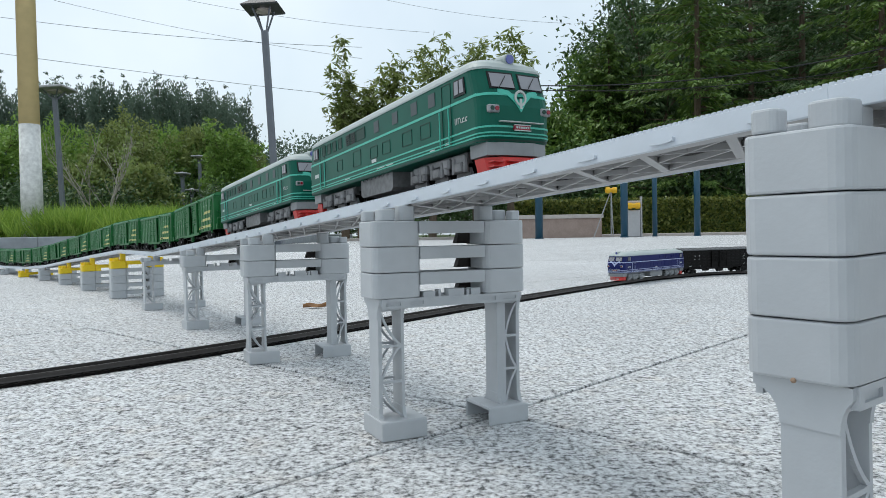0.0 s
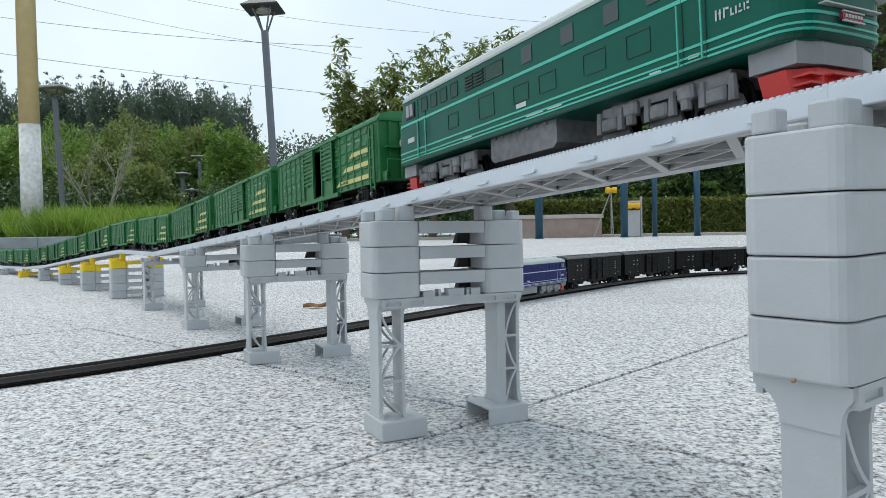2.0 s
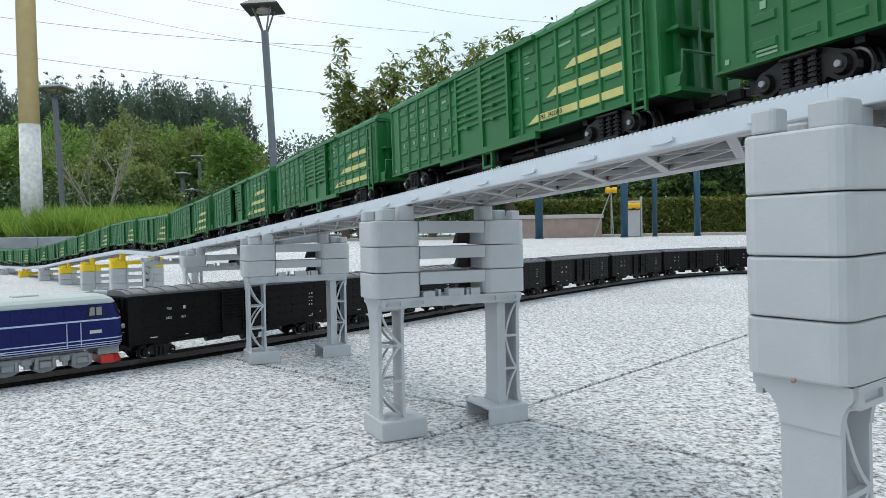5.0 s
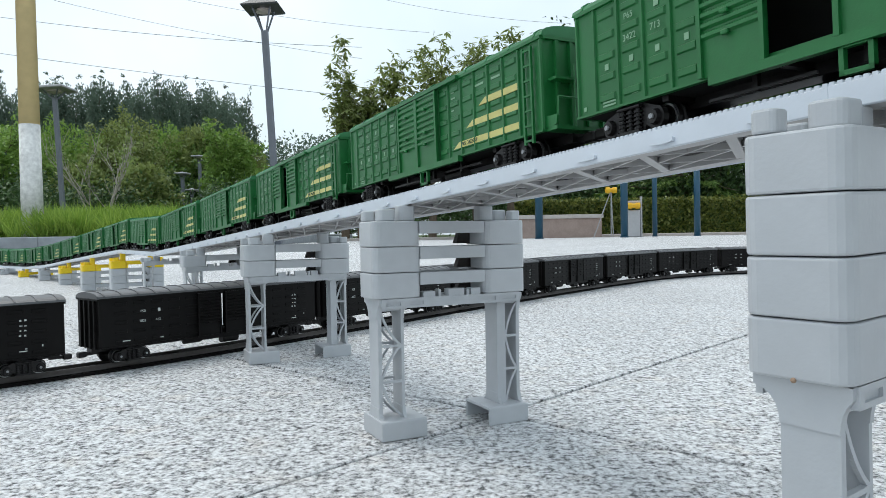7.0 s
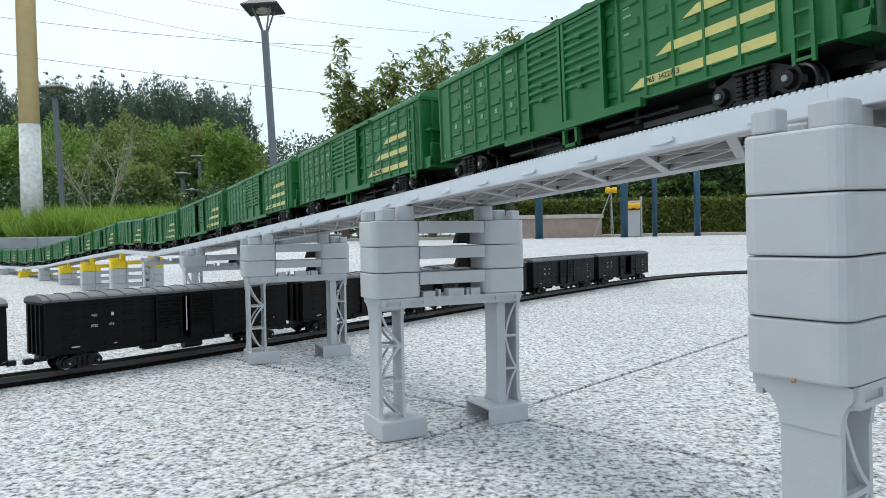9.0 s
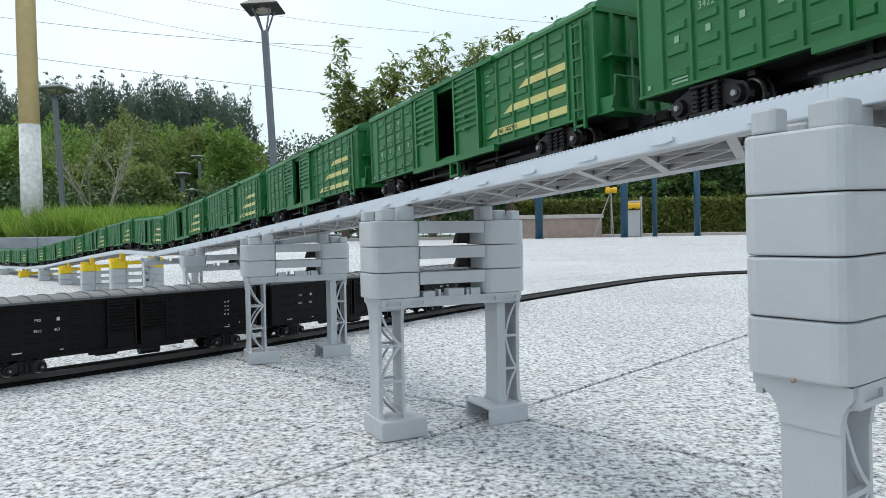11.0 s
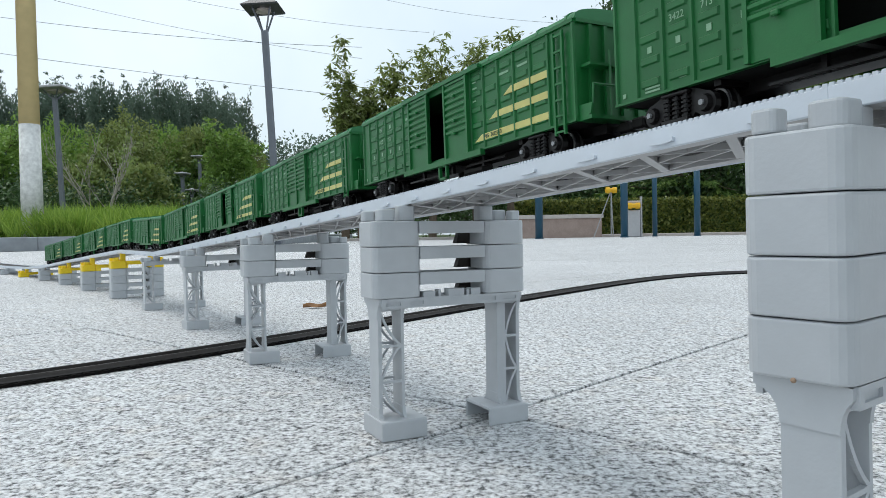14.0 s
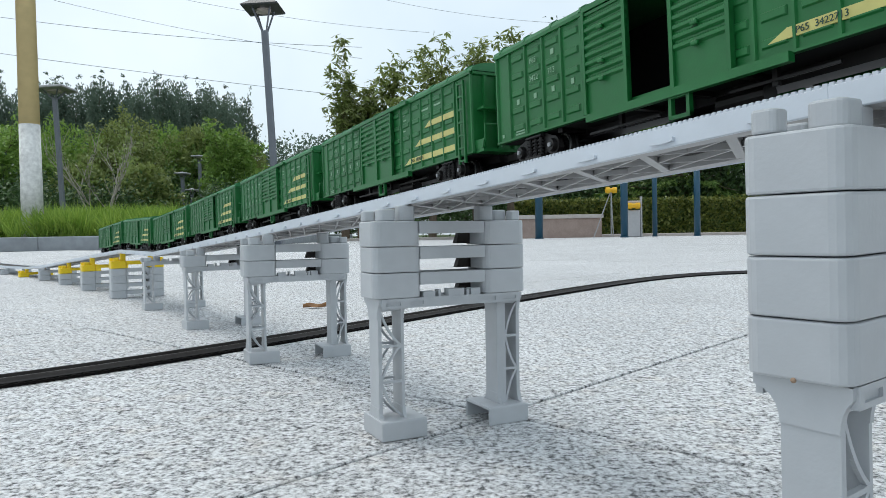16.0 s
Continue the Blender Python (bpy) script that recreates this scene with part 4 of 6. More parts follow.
def black_wagon():
    e = thing("boxcar", "black plastic model boxcar with ribbed roof and white lettering", "boxcar", "black boxcars of the lower train")
    part("body", wagon_shell(HLB, HWB, ZBB, ZEB, [-0.0950 + 0.0146 * k for k in range(5)] + [-0.0240], [0.0190] + [0.0366 + 0.0146 * k for k in range(5)], 5, 0.0), M_BWAG, e)
    part("roof", wagon_roof(HLB, HWB, ZEB, PKB, 16), M_BROOF, e)
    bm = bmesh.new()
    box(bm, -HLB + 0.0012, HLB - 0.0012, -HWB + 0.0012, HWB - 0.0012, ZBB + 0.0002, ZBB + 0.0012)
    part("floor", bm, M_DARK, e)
    part("underframe", underframe(HLB, ZBB), M_BLACK, e)
    for s in (-1, 1):
        y = s * (HWB + 0.0012)
        for x in (-0.0110, 0.0110):
            d = child("door", proto("bdoor", lambda: wagon_door(0.0218, ZEB - ZBB - 0.0020, 9), "door", M_BWAG), e, pose(x, y, ZBB + 0.0004, 0, 0, 0 if s < 0 else 180))
            dress_door(d, 0.0218, ZEB - ZBB - 0.0020, "b", M_BWAG)
        bm = bmesh.new()
        y0, y1 = sorted((s * (HWB + 0.0002), s * (HWB + 0.0024)))
        box(bm, -0.0370, 0.0370, y0, y1, ZBB - 0.0030, ZBB + 0.0004)
        part("door_track", bm, M_BWAG, e)
    for s in (0, 180):
        child("coupler", proto("coupler", coupler_mesh, "coupler", M_BLACK), e, pose(0.0975 if s == 0 else -0.0975, 0, 0, 0, 0, s))
    for x in (-0.0780, 0.0780):
        add_bogie(e, x)
    bm = bmesh.new()
    for x in (0.0915, 0.0965):
        box(bm, x - 0.0004, x + 0.0004, -0.0015, -0.0006, 0, 0.032)
    part("ladder", bm, M_BWAG, e).matrix_basis = pose(0, -HWB, ZBB)
    y = HWB + 0.00065
    text_part("number", "P50", 0.0028, M_WHITE, e, pose(0.0725, y, 0.0375, 0, 0, 180))
    text_part("number", "3822", 0.0028, M_WHITE, e, pose(0.0735, y, 0.0300, 0, 0, 180))
    text_part("number", "453", 0.0028, M_WHITE, e, pose(0.0600, y, 0.0300, 0, 0, 180))
    rows = [(0.0560, 0.0372, 0.0020, 0.0026), (0.0810, 0.0165, 0.0060, 0.0008), (0.0540, 0.0160, 0.0024, 0.0007),
            (-0.0800, 0.0388, 0.0014, 0.0013), (-0.0768, 0.0388, 0.0012, 0.0010), (-0.0800, 0.0352, 0.0016, 0.0007), (-0.0774, 0.0354, 0.0020, 0.0006), (-0.0798, 0.0318, 0.0016, 0.0009), (-0.0766, 0.0318, 0.0010, 0.0009), (-0.0796, 0.0282, 0.0013, 0.0012),
            (-0.0764, 0.0282, 0.0013, 0.0012), (-0.0800, 0.0192, 0.0014, 0.0006), (-0.0800, 0.0176, 0.0050, 0.0007), (-0.0900, 0.0200, 0.0008, 0.0016)]
    part("print", dashes([(-x - w, z, w, h) for x, z, w, h in rows]), M_WHITE, e, "small white lettering", kind="stuff").matrix_basis = pose(0, HWB + 0.0006, 0, 0, 0, 180)
    return e


# ---- diesel locomotives ----
LHL, LHW, LZB, LZE, LZR = 0.1235, 0.0188, 0.0145, 0.0472, 0.0548


def plan(hl, hw, r, z, bow=0.0012, n=6):
    """Plan outline of a loco body with rounded corners and slightly bowed ends, at height z."""
    pts = []
    for cx, cy, a0 in ((hl - r, hw - r, 0), (-hl + r, hw - r, 90), (-hl + r, -hw + r, 180), (hl - r, -hw + r, 270)):
        for k in range(n + 1):
            a = radians(a0 + 90 * k / n)
            x, y = cx + r * math.cos(a), cy + r * math.sin(a)
            pts.append((x + math.copysign(bow * max(0, 1 - (y / hw) ** 2), x) * (1 if abs(cx + r * math.cos(a)) > hl - r * 0.6 else 0), y, z))
    # midpoint of each bowed end
    out = []
    for i, p in enumerate(pts):
        out.append(p)
        q = pts[(i + 1) % len(pts)]
        if p[0] * q[0] > 0 and p[1] * q[1] < 0:
            for f in (0.2, 0.4, 0.5, 0.6, 0.8):
                y = p[1] + (q[1] - p[1]) * f
                out.append((math.copysign(hl + bow * (1 - (y / hw) ** 2), p[0]), y, z))
    return out


def end_x(z):
    """How far the cab front reaches at a height."""
    return float(np.interp(z, [0.0145, 0.017, 0.030, 0.0355, 0.0472], [0.1215, 0.1232, 0.1238, 0.1225, 0.1185]))


def band(z0, z1, out=0.00025):
    """A painted band round the body, a hair proud of it."""
    bm = bmesh.new()
    a, b = plan(end_x(z0) + out, LHW + out, 0.0075, z0), plan(end_x(z1) + out, LHW + out, 0.0075, z1)
    c, d = plan(end_x(z0) - 0.0004, LHW - 0.0004, 0.0075, z0), plan(end_x(z1) - 0.0004, LHW - 0.0004, 0.0075, z1)
    loft(bm, [c, a, b, d, c], caps=False)
    return bm


def sheet(bm, pts, y, t=0.0003):
    """A flat outline in the xz plane laid on a side at y (camera side negative)."""
    s = 1 if y > 0 else -1
    a, b = sorted((y, y + s * t))
    prism(bm, pts, "y", a, b)


def frame_lines(x0, x1, z0, z1, y, w=0.00035, t=0.00015):
    """A thin closed frame laid on a side."""
    bm = bmesh.new()
    s = 1 if y > 0 else -1
    ring = lambda g, d: [(x0 + g, y + s * d, z0 + g), (x1 - g, y + s * d, z0 + g), (x1 - g, y + s * d, z1 - g), (x0 + g, y + s * d, z1 - g)]
    loft(bm, [ring(0, -0.0002), ring(0, t), ring(w, t), ring(w, -0.0002), ring(0, -0.0002)], caps=False)
    return bm


def window_mesh(x0, x1, z0, z1, y):
    """A closed window: raised rim and a flat pane."""
    bm = bmesh.new()
    s = 1 if y > 0 else -1
    ring = lambda g, d: [(x0 + g, y + s * d, z0 + g), (x1 - g, y + s * d, z0 + g), (x1 - g, y + s * d, z1 - g), (x0 + g, y + s * d, z1 - g)]
    loft(bm, [ring(0, -0.0002), ring(0, 0.0003), ring(0.0004, 0.0003), ring(0.0006, 0.00008)])
    return bm


def loco_bogie():
    bm = bmesh.new()
    for s in (-1, 1):
        y0, y1 = sorted((s * 0.0125, s * 0.0152))
        prism(bm, [(-0.0235, 0.0095), (-0.0235, 0.0122), (0.0235, 0.0122), (0.0235, 0.0088), (0.0140, 0.0082), (0.0060, 0.0098), (-0.0060, 0.0098), (-0.0140, 0.0082)], "y", y0, y1)
        for x in (-0.0200, 0.0000, 0.0195):
            ya, yb = sorted((s * 0.0130, s * 0.0166))
            rbox(bm, x - 0.0032, x + 0.0032, ya, yb, 0.0042, 0.0088, 0.0006, 1)
            for o in (-0.0046, 0.0046):
                cyl(bm, (x + o, s * 0.0152, 0.0040), (x + o, s * 0.0152, 0.0112), 0.0014, 0.0011, seg=8)
            prism(bm, [(x - 0.0062, 0.0030), (x - 0.0030, 0.0010), (x + 0.0030, 0.0010), (x + 0.0062, 0.0030), (x + 0.0048, 0.0062), (x - 0.0048, 0.0062)], "y", *sorted((s * 0.0118, s * 0.0132)))
        for x in (-0.0105, 0.0100):
            ya, yb = sorted((s * 0.0140, s * 0.0172))
            rbox(bm, x - 0.0028, x + 0.0028, ya, yb, 0.0070, 0.0120, 0.0008, 1)
            cyl(bm, (x, s * 0.0160, 0.0045), (x, s * 0.0160, 0.0075), 0.0016, seg=8)
    box(bm, -0.0220, 0.0220, -0.0125, 0.0125, 0.0085, 0.0135)
    bmesh.ops.scale(bm, vec=(1.16, 1, 1), verts=bm.verts)
    return bm


def loco(colour, stripe, roof, label, group, blue=False):
    e = thing("diesel_locomotive", label, "locomotive", group)
    bm = bmesh.new()
    zs = [0.0145, 0.0170, 0.0240, 0.0300, 0.0355, 0.0420, 0.0472]
    loft(bm, [plan(end_x(z), LHW, 0.0075, z) for z in zs])
    body = part("body", bm, colour, e)
    bm = bmesh.new()
    rr = [(0.0472, 0.1190, 0.0192), (0.0482, 0.1190, 0.0192), (0.0505, 0.1172, 0.0180), (0.0528, 0.1135, 0.0150), (0.0542, 0.1085, 0.0105), (0.0548, 0.1030, 0.0050)]
    loft(bm, [plan(hl, hw, min(0.0075, hw * 0.9), z, 0.0006) for z, hl, hw in rr])
    for x in (-0.072, -0.045, -0.018, 0.012, 0.044):
        rbox(bm, x, x + 0.016, -0.006, 0.006, 0.0540, 0.0558, 0.0006, 1)
    part("roof", bm, roof, e, "pale grey roof")
    part("stripe", band(0.0347, 0.0359), stripe, e, "painted waist stripe")
    part("stripe", band(0.0206, 0.0214), stripe, e, "painted lower stripe")
    for z in (0.0166, 0.0181):
        bm = band(z, z + 0.0006)
        dead = [v for v in bm.verts if abs(v.co.x) < 0.108]
        bmesh.ops.delete(bm, geom=dead, context="VERTS")
        part("nose_line", bm, stripe, e)
    part("skirt_line", band(0.0149, 0.0157), M_LINE if not blue else M_LGREY, e)
    # cab ends
    for s in (1, -1):
        def fx(z, y=0.0):
            return s * (end_x(z) + 0.0012 * max(0, 1 - (y / LHW) ** 2))
        for y0, y1 in ((-0.0140, -0.0012), (0.0012, 0.0140)):
            bm = bmesh.new()
            q = [(y0, 0.0378), (y1, 0.0378), (y1, 0.0458), (y0, 0.0458)]
            ring = lambda d, g: [(fx(z + 0, y) + s * d, y + (g if y == y0 else -g), z + (g if z < 0.04 else -g)) for y, z in q]
            loft(bm, [ring(-0.002, 0.0), ring(0.0004, 0.0)])
            fr = part("windscreen_frame", bm, M_BLACK, e, "black window rubber")
            bm = bmesh.new()
            loft(bm, [ring(-0.001, 0.0007), ring(0.0007, 0.0007)])
            part("windscreen", bm, M_GLASS, fr, "reflecting windscreen")
            bm = bmesh.new()
            ym = (y0 + y1) / 2
            tube(bm, [(fx(0.0375, ym) + s * 0.0010, ym - 0.003, 0.0375), (fx(0.044, ym) + s * 0.0012, ym + 0.002, 0.0440)], 0.0002, 4)
            part("wiper", bm, M_BLACK, e)
        # wing chevron over the nose
        bm = bmesh.new()
        up = [(0.0188, 0.0346), (0.0150, 0.0358), (0.0105, 0.0362), (0.0065, 0.0350), (0.0030, 0.0318), (0.0, 0.0275)]
        dn = [(0.0188, 0.0361), (0.0150, 0.0377), (0.0100, 0.0382), (0.0052, 0.0370), (0.0022, 0.0345), (0.0, 0.0318)]
        rows = []
        for m, pick in ((1, range(6)), (-1, range(4, -1, -1))):
            for i in pick:
                (ya, za), (yc, zc) = up[i], dn[i]
                back = s * 0.0060 if ya > 0.0185 else s * 0.0022 if ya > 0.0145 else s * 0.0004 if ya > 0.01 else 0
                xa, xc = fx(za, ya) + s * 0.0005 - back, fx(zc, yc) + s * 0.0005 - back
                rows.append([(xa, m * ya, za), (xc, m * yc, zc), (xc - s * 0.0012, m * yc, zc), (xa - s * 0.0012, m * ya, za)])
        loft(bm, rows)
        part("wing_emblem", bm, stripe, e, "wing-shaped painted chevron")
        bm = bmesh.new()
        n = 16
        ringp = lambda r, d: [(fx(0.0325) + s * d, r * math.cos(2 * math.pi * k / n), 0.0338 + r * 1.15 * math.sin(2 * math.pi * k / n)) for k in range(n)]
        loft(bm, [ringp(0.0022, 0.0002), ringp(0.0022, 0.0010), ringp(0.0031, 0.0010), ringp(0.0031, 0.0002), ringp(0.0022, 0.0002)], caps=False)
        xq = sorted((fx(0.032), fx(0.032) + s * 0.0010))
        box(bm, xq[0], xq[1], -0.0006, 0.0006, 0.0290, 0.0335)
        part("badge", bm, M_WHITE if not blue else stripe, e, "plain pale badge")
        for y in (-0.0138, 0.0138):
            bm = bmesh.new()
            xa, xb = sorted((fx(0.028, y) - s * 0.0018, fx(0.028, y) + s * 0.0008))
            rbox(bm, xa, xb, y - 0.0028, y + 0.0028, 0.0268, 0.0302, 0.0005, 1)
            lamp = part("marker_lamp", bm, M_LGREY, e, "twin marker lamp in a pale bezel")
            for o, mt in ((-0.0012, M_LINE), (0.0012, M_RLENS)):
                bm = bmesh.new()
                cyl(bm, (fx(0.028, y) + s * 0.0004, y + o, 0.0285), (fx(0.028, y) + s * 0.0012, y + o, 0.0285), 0.0010, seg=10)
                part("lens", bm, mt, lamp)
        bm = bmesh.new()
        xa, xb = sorted((fx(0.021), fx(0.021) + s * 0.0012))
        box(bm, xa, xb, -0.0042, 0.0042, 0.0196, 0.0216)
        pl = part("number_plate", bm, M_RLENS, e, "small dark red plate in a pale frame")
        bm = bmesh.new()
        xa, xb = sorted((fx(0.021) + s * 0.0010, fx(0.021) + s * 0.0015))
        for k in range(6):
            box(bm, xa, xb, -0.0034 + k * 0.0012, -0.0026 + k * 0.0012, 0.0202, 0.0210)
        for z in (0.0193, 0.0217):
            box(bm, xa, xb, -0.0044, 0.0044, z - 0.0002, z + 0.0002)
        part("plate_print", bm, M_WHITE, pl)
        bm = bmesh.new()
        xa, xb = sorted((fx(0.0232, 0.012) - s * 0.001, fx(0.0232) + s * 0.0016))
        box(bm, xa, xb, -0.0115, 0.0115, 0.0228, 0.0232)
        part("handrail", bm, M_WHITE, e)
        bm = bmesh.new()
        cyl(bm, (s * 0.1085, 0, 0.0540), (s * 0.1175, 0, 0.0530), 0.0024, 0.0027, seg=14)
        prism(bm, [(s * 0.098, 0.0540), (s * 0.117, 0.0500), (s * 0.117, 0.0520), (s * 0.106, 0.0560)][:: 1 if s > 0 else -1], "y", -0.0022, 0.0022)
        hl = part("headlight", bm, roof, e, "round roof headlight")
        bm = bmesh.new()
        cyl(bm, (s * 0.1174, 0, 0.0530), (s * 0.1181, 0, 0.0529), 0.0020, seg=14)
        part("lens", bm, M_LENS, hl, "bluish lens")
        bm = bmesh.new()
        loft(bm, [plan(end_x(0.0145) - 0.001, 0.0165, 0.006, z)[0:1] and [(s * (0.1120 + a), y, z) for a, y in ((-0.006, -0.0158), (0.0085, -0.0158), (0.0105, -0.008), (0.0108, 0.008), (0.0085, 0.0158), (-0.006, 0.0158))][:: 1 if s > 0 else -1] for z in (0.0088, 0.0146)])
        part("buffer_beam", bm, M_LGREY, e, "grey buffer beam")
        bm = bmesh.new()
        lo = [(s * x, y, 0.0016) for x, y in ((0.1090, -0.0140), (0.1175, -0.0140), (0.1238, -0.0085), (0.1245, 0.0085), (0.1175, 0.0140), (0.1090, 0.0140))]
        hi = [(s * x, y, 0.0082) for x, y in ((0.1080, -0.0150), (0.1165, -0.0150), (0.1215, -0.0085), (0.1220, 0.0085), (0.1165, 0.0150), (0.1080, 0.0150))]
        loft(bm, [lo[::s], hi[::s]])
        plow = part("snow_plough", bm, M_RED, e, "red snow plough")
        for z in (0.0036, 0.0058):
            for y0, y1 in ((-0.0138, -0.0090), (0.0020, 0.0080), (-0.0075, -0.0015)):
                bm = bmesh.new()
                x = 0.1205 + (0.0022 if abs(y0) < 0.0085 else 0.0)
                xa, xb = sorted((s * (x - 0.004), s * (x + 0.0022)))
                box(bm, xa, xb, y0, y1, z, z + 0.0006)
                part("plough_bar", bm, M_RED if not blue else M_WHITE, plow)
        if s < 0:
            child("coupler", proto("coupler", coupler_mesh, "coupler", M_BLACK), e, pose(-0.1195, 0, 0, 0, 0, 180))
    # both sides
    for s in (-1, 1):
        y = s * (LHW + 0.0001)
        for c in (-1, 1):
            x0, x1 = sorted((c * 0.0985, c * 0.1095))
            bm = bmesh.new()
            sheet(bm, [(x0, 0.0378), (x1, 0.0378), (x1 - (0.0012 if c > 0 else 0), 0.0455), (x0 + (0.0012 if c < 0 else 0), 0.0455)], y, 0.0004)
            w = part("cab_window", bm, M_BLACK, e)
            bm = bmesh.new()
            m0 = (x0 + x1) / 2
            sheet(bm, [(m0 - 0.0042, 0.0388), (m0 - 0.0006, 0.0388), (m0 - 0.0006, 0.0448), (m0 - 0.0042, 0.0448)], y, 0.0007)
            sheet(bm, [(m0 + 0.0006, 0.0388), (m0 + 0.0042, 0.0388), (m0 + 0.0036, 0.0448), (m0 + 0.0006, 0.0448)], y, 0.0007)
            part("pane", bm, M_GLASS, w)
            bm = bmesh.new()
            for x in (c * 0.0940, c * 0.0850):
                tube(bm, [(x, y + s * 0.0010, 0.0165), (x, y + s * 0.0010, 0.0340)], 0.00035, 5)
            part("handrail", bm, stripe, e)
        wins = [(-0.0905, -0.0835), (-0.0800, -0.0730), (-0.0695, -0.0625), (-0.0585, -0.0515)]
        for a, b in wins + [(-0.0265, -0.0120)]:
            part("window", window_mesh(a, b, 0.0385, 0.0452, y), M_LINE if not blue else M_BLUE, e)
        for a in (-0.0440, -0.0350):
            bm = bmesh.new()
            for k in range(5):
                sheet(bm, [(a, 0.0385 + k * 0.0014), (a + 0.0072, 0.0385 + k * 0.0014), (a + 0.0072, 0.0393 + k * 0.0014), (a, 0.0393 + k * 0.0014)], y, 0.0004)
            part("louvre", bm, M_BLACK if not blue else colour, e)
        if not blue:
            for a in (0.0020, 0.0280, 0.0520, 0.0720):
                bm = bmesh.new()
                sheet(bm, [(a, 0.0385), (a + 0.0072, 0.0385), (a + 0.0072, 0.0450), (a, 0.0450)], y, 0.00015)
                part("window", bm, M_PURP, e, "dim purple window")
        for rect in ([(-0.0620, -0.0520, 0.0245, 0.0315), (-0.0330, -0.0200, 0.0235, 0.0330), (-0.0050, 0.0060, 0.0245, 0.0315), (0.0130, 0.0240, 0.0245, 0.0315), (0.0400, 0.0520, 0.0245, 0.0320), (0.0620, 0.0730, 0.0245, 0.0320), (0.0860, 0.0950, 0.0165, 0.0460), (-0.0950, -0.0860, 0.0165, 0.0460)]):
            part("panel_seam", frame_lines(*rect, y), M_LINE if not blue else M_BLUE, e)
        bm = bmesh.new()
        for x, z, w, h in ((0.0984, 0.0255, 0.0005, 0.0030), (0.0996, 0.0270, 0.0009, 0.0006), (0.0998, 0.0255, 0.0005, 0.0028), (0.1012, 0.0255, 0.0005, 0.0028), (0.1020, 0.0276, 0.0010, 0.0006), (0.1036, 0.0255, 0.0011, 0.0005), (0.1036, 0.0255, 0.0004, 0.0021), (0.1052, 0.0255, 0.0005, 0.0021), (0.1062, 0.0255, 0.0012, 0.0005), (0.1065, 0.0268, 0.0005, 0.0010), (0.1080, 0.0255, 0.0004, 0.0021), (0.1089, 0.0255, 0.0008, 0.0006), (0.1089, 0.0270, 0.0008, 0.0006), (-0.0030, 0.0222, 0.0070, 0.0018),
                           (0.0040, 0.0176, 0.0110, 0.0007), (0.0180, 0.0176, 0.0090, 0.0007), (0.0720, 0.0172, 0.0050, 0.0006), (-0.0480, 0.0176, 0.0080, 0.0007), (0.0880, 0.0178, 0.0040, 0.0010), (-0.1080, 0.0255, 0.0080, 0.0024)):
            sheet(bm, [(x, z), (x + w, z), (x + w, z + h), (x, z + h)], y, 0.00012)
        part("print", bm, M_WHITE, e, "small white lettering", kind="stuff")
    bm = bmesh.new()
    prism(bm, [(-0.0290, 0.0145), (-0.0290, 0.0060), (-0.0265, 0.0042), (0.0165, 0.0042), (0.0190, 0.0060), (0.0190, 0.0145)][::-1], "y", -0.0158, 0.0158)
    for k in range(7):
        x = -0.026 + k * 0.0062
        box(bm, x, x + 0.0020, -0.0164, -0.0155, 0.0135, 0.0146)
    part("fuel_tank", bm, M_FRAME if not blue else M_LGREY, e, "grey fuel tank")
    for x in (-0.0722, 0.0722):
        b = child("bogie", proto(("lbogie", blue), loco_bogie, "bogie", M_FRAME if not blue else M_LGREY), e, pose(x, 0, 0))
        for wx in (-0.0232, 0.0, 0.0226):
            for s in (-1, 1):
                child("wheel", proto(("wheel60", blue), lambda: wheel_mesh(0.0058), "wheel", M_BLACK if not blue else M_FRAME), b, pose(wx, s * 0.0088, 0.0058, 0, 0, 0 if s < 0 else 180))
                if blue:
                    child("wheel_rim", proto("rim60", lambda: rim_mesh(0.0060), "wheel_rim", M_STEEL), b, pose(wx, s * 0.0108, 0.0058))
    e.scale.x = 1.035 if blue else 0.952
    return e


# ---- how the trains run: arc position (tenths of a metre) at each time ----
UP_T = [0, 0.5, 1.0, 1.5, 2.0, 2.5, 3.0, 3.5, 4.0, 5.0, 6.0, 6.5, 7.0, 7.5, 8.0, 8.5, 9.0, 10.0, 11.0, 11.5, 12.0, 12.5, 13.0, 13.5, 14.0, 14.5, 15.0, 15.5, 16.0]
UP_S = [8.88, 7.905, 6.91, 5.93, 4.70, 3.43, 1.95, 0.59, -0.885, -3.97, -6.95, -8.42, -9.90, -11.19, -12.63, -14.00, -15.40, -18.27, -21.08, -22.50, -23.94, -25.39, -26.82, -28.24, -29.67, -31.09, -32.54, -34.00, -35.48]
LO_T = [0, 1.5, 3.5, 4.0, 5.5, 7.0, 8.5, 9.0, 10.75, 12.5, 13.0, 13.5, 16.0]
LO_S = [10.40, 6.85, 1.72, 0.56, -3.03, -6.62, -10.37, -11.56, -15.90, -20.17, -21.43, -22.54, -28.60]


def glide(ts, ss, t):
    """Smooth curve through the times."""
    d = np.gradient(np.array(ss, float), np.array(ts, float))
    i = int(min(max(np.searchsorted(ts, t) - 1, 0), len(ts) - 2))
    h = ts[i + 1] - ts[i]
    u = (t - ts[i]) / h
    return (2 * u ** 3 - 3 * u ** 2 + 1) * ss[i] + (u ** 3 - 2 * u ** 2 + u) * h * d[i] + (3 * u ** 2 - 2 * u ** 3) * ss[i + 1] + (u ** 3 - u ** 2) * h * d[i + 1]


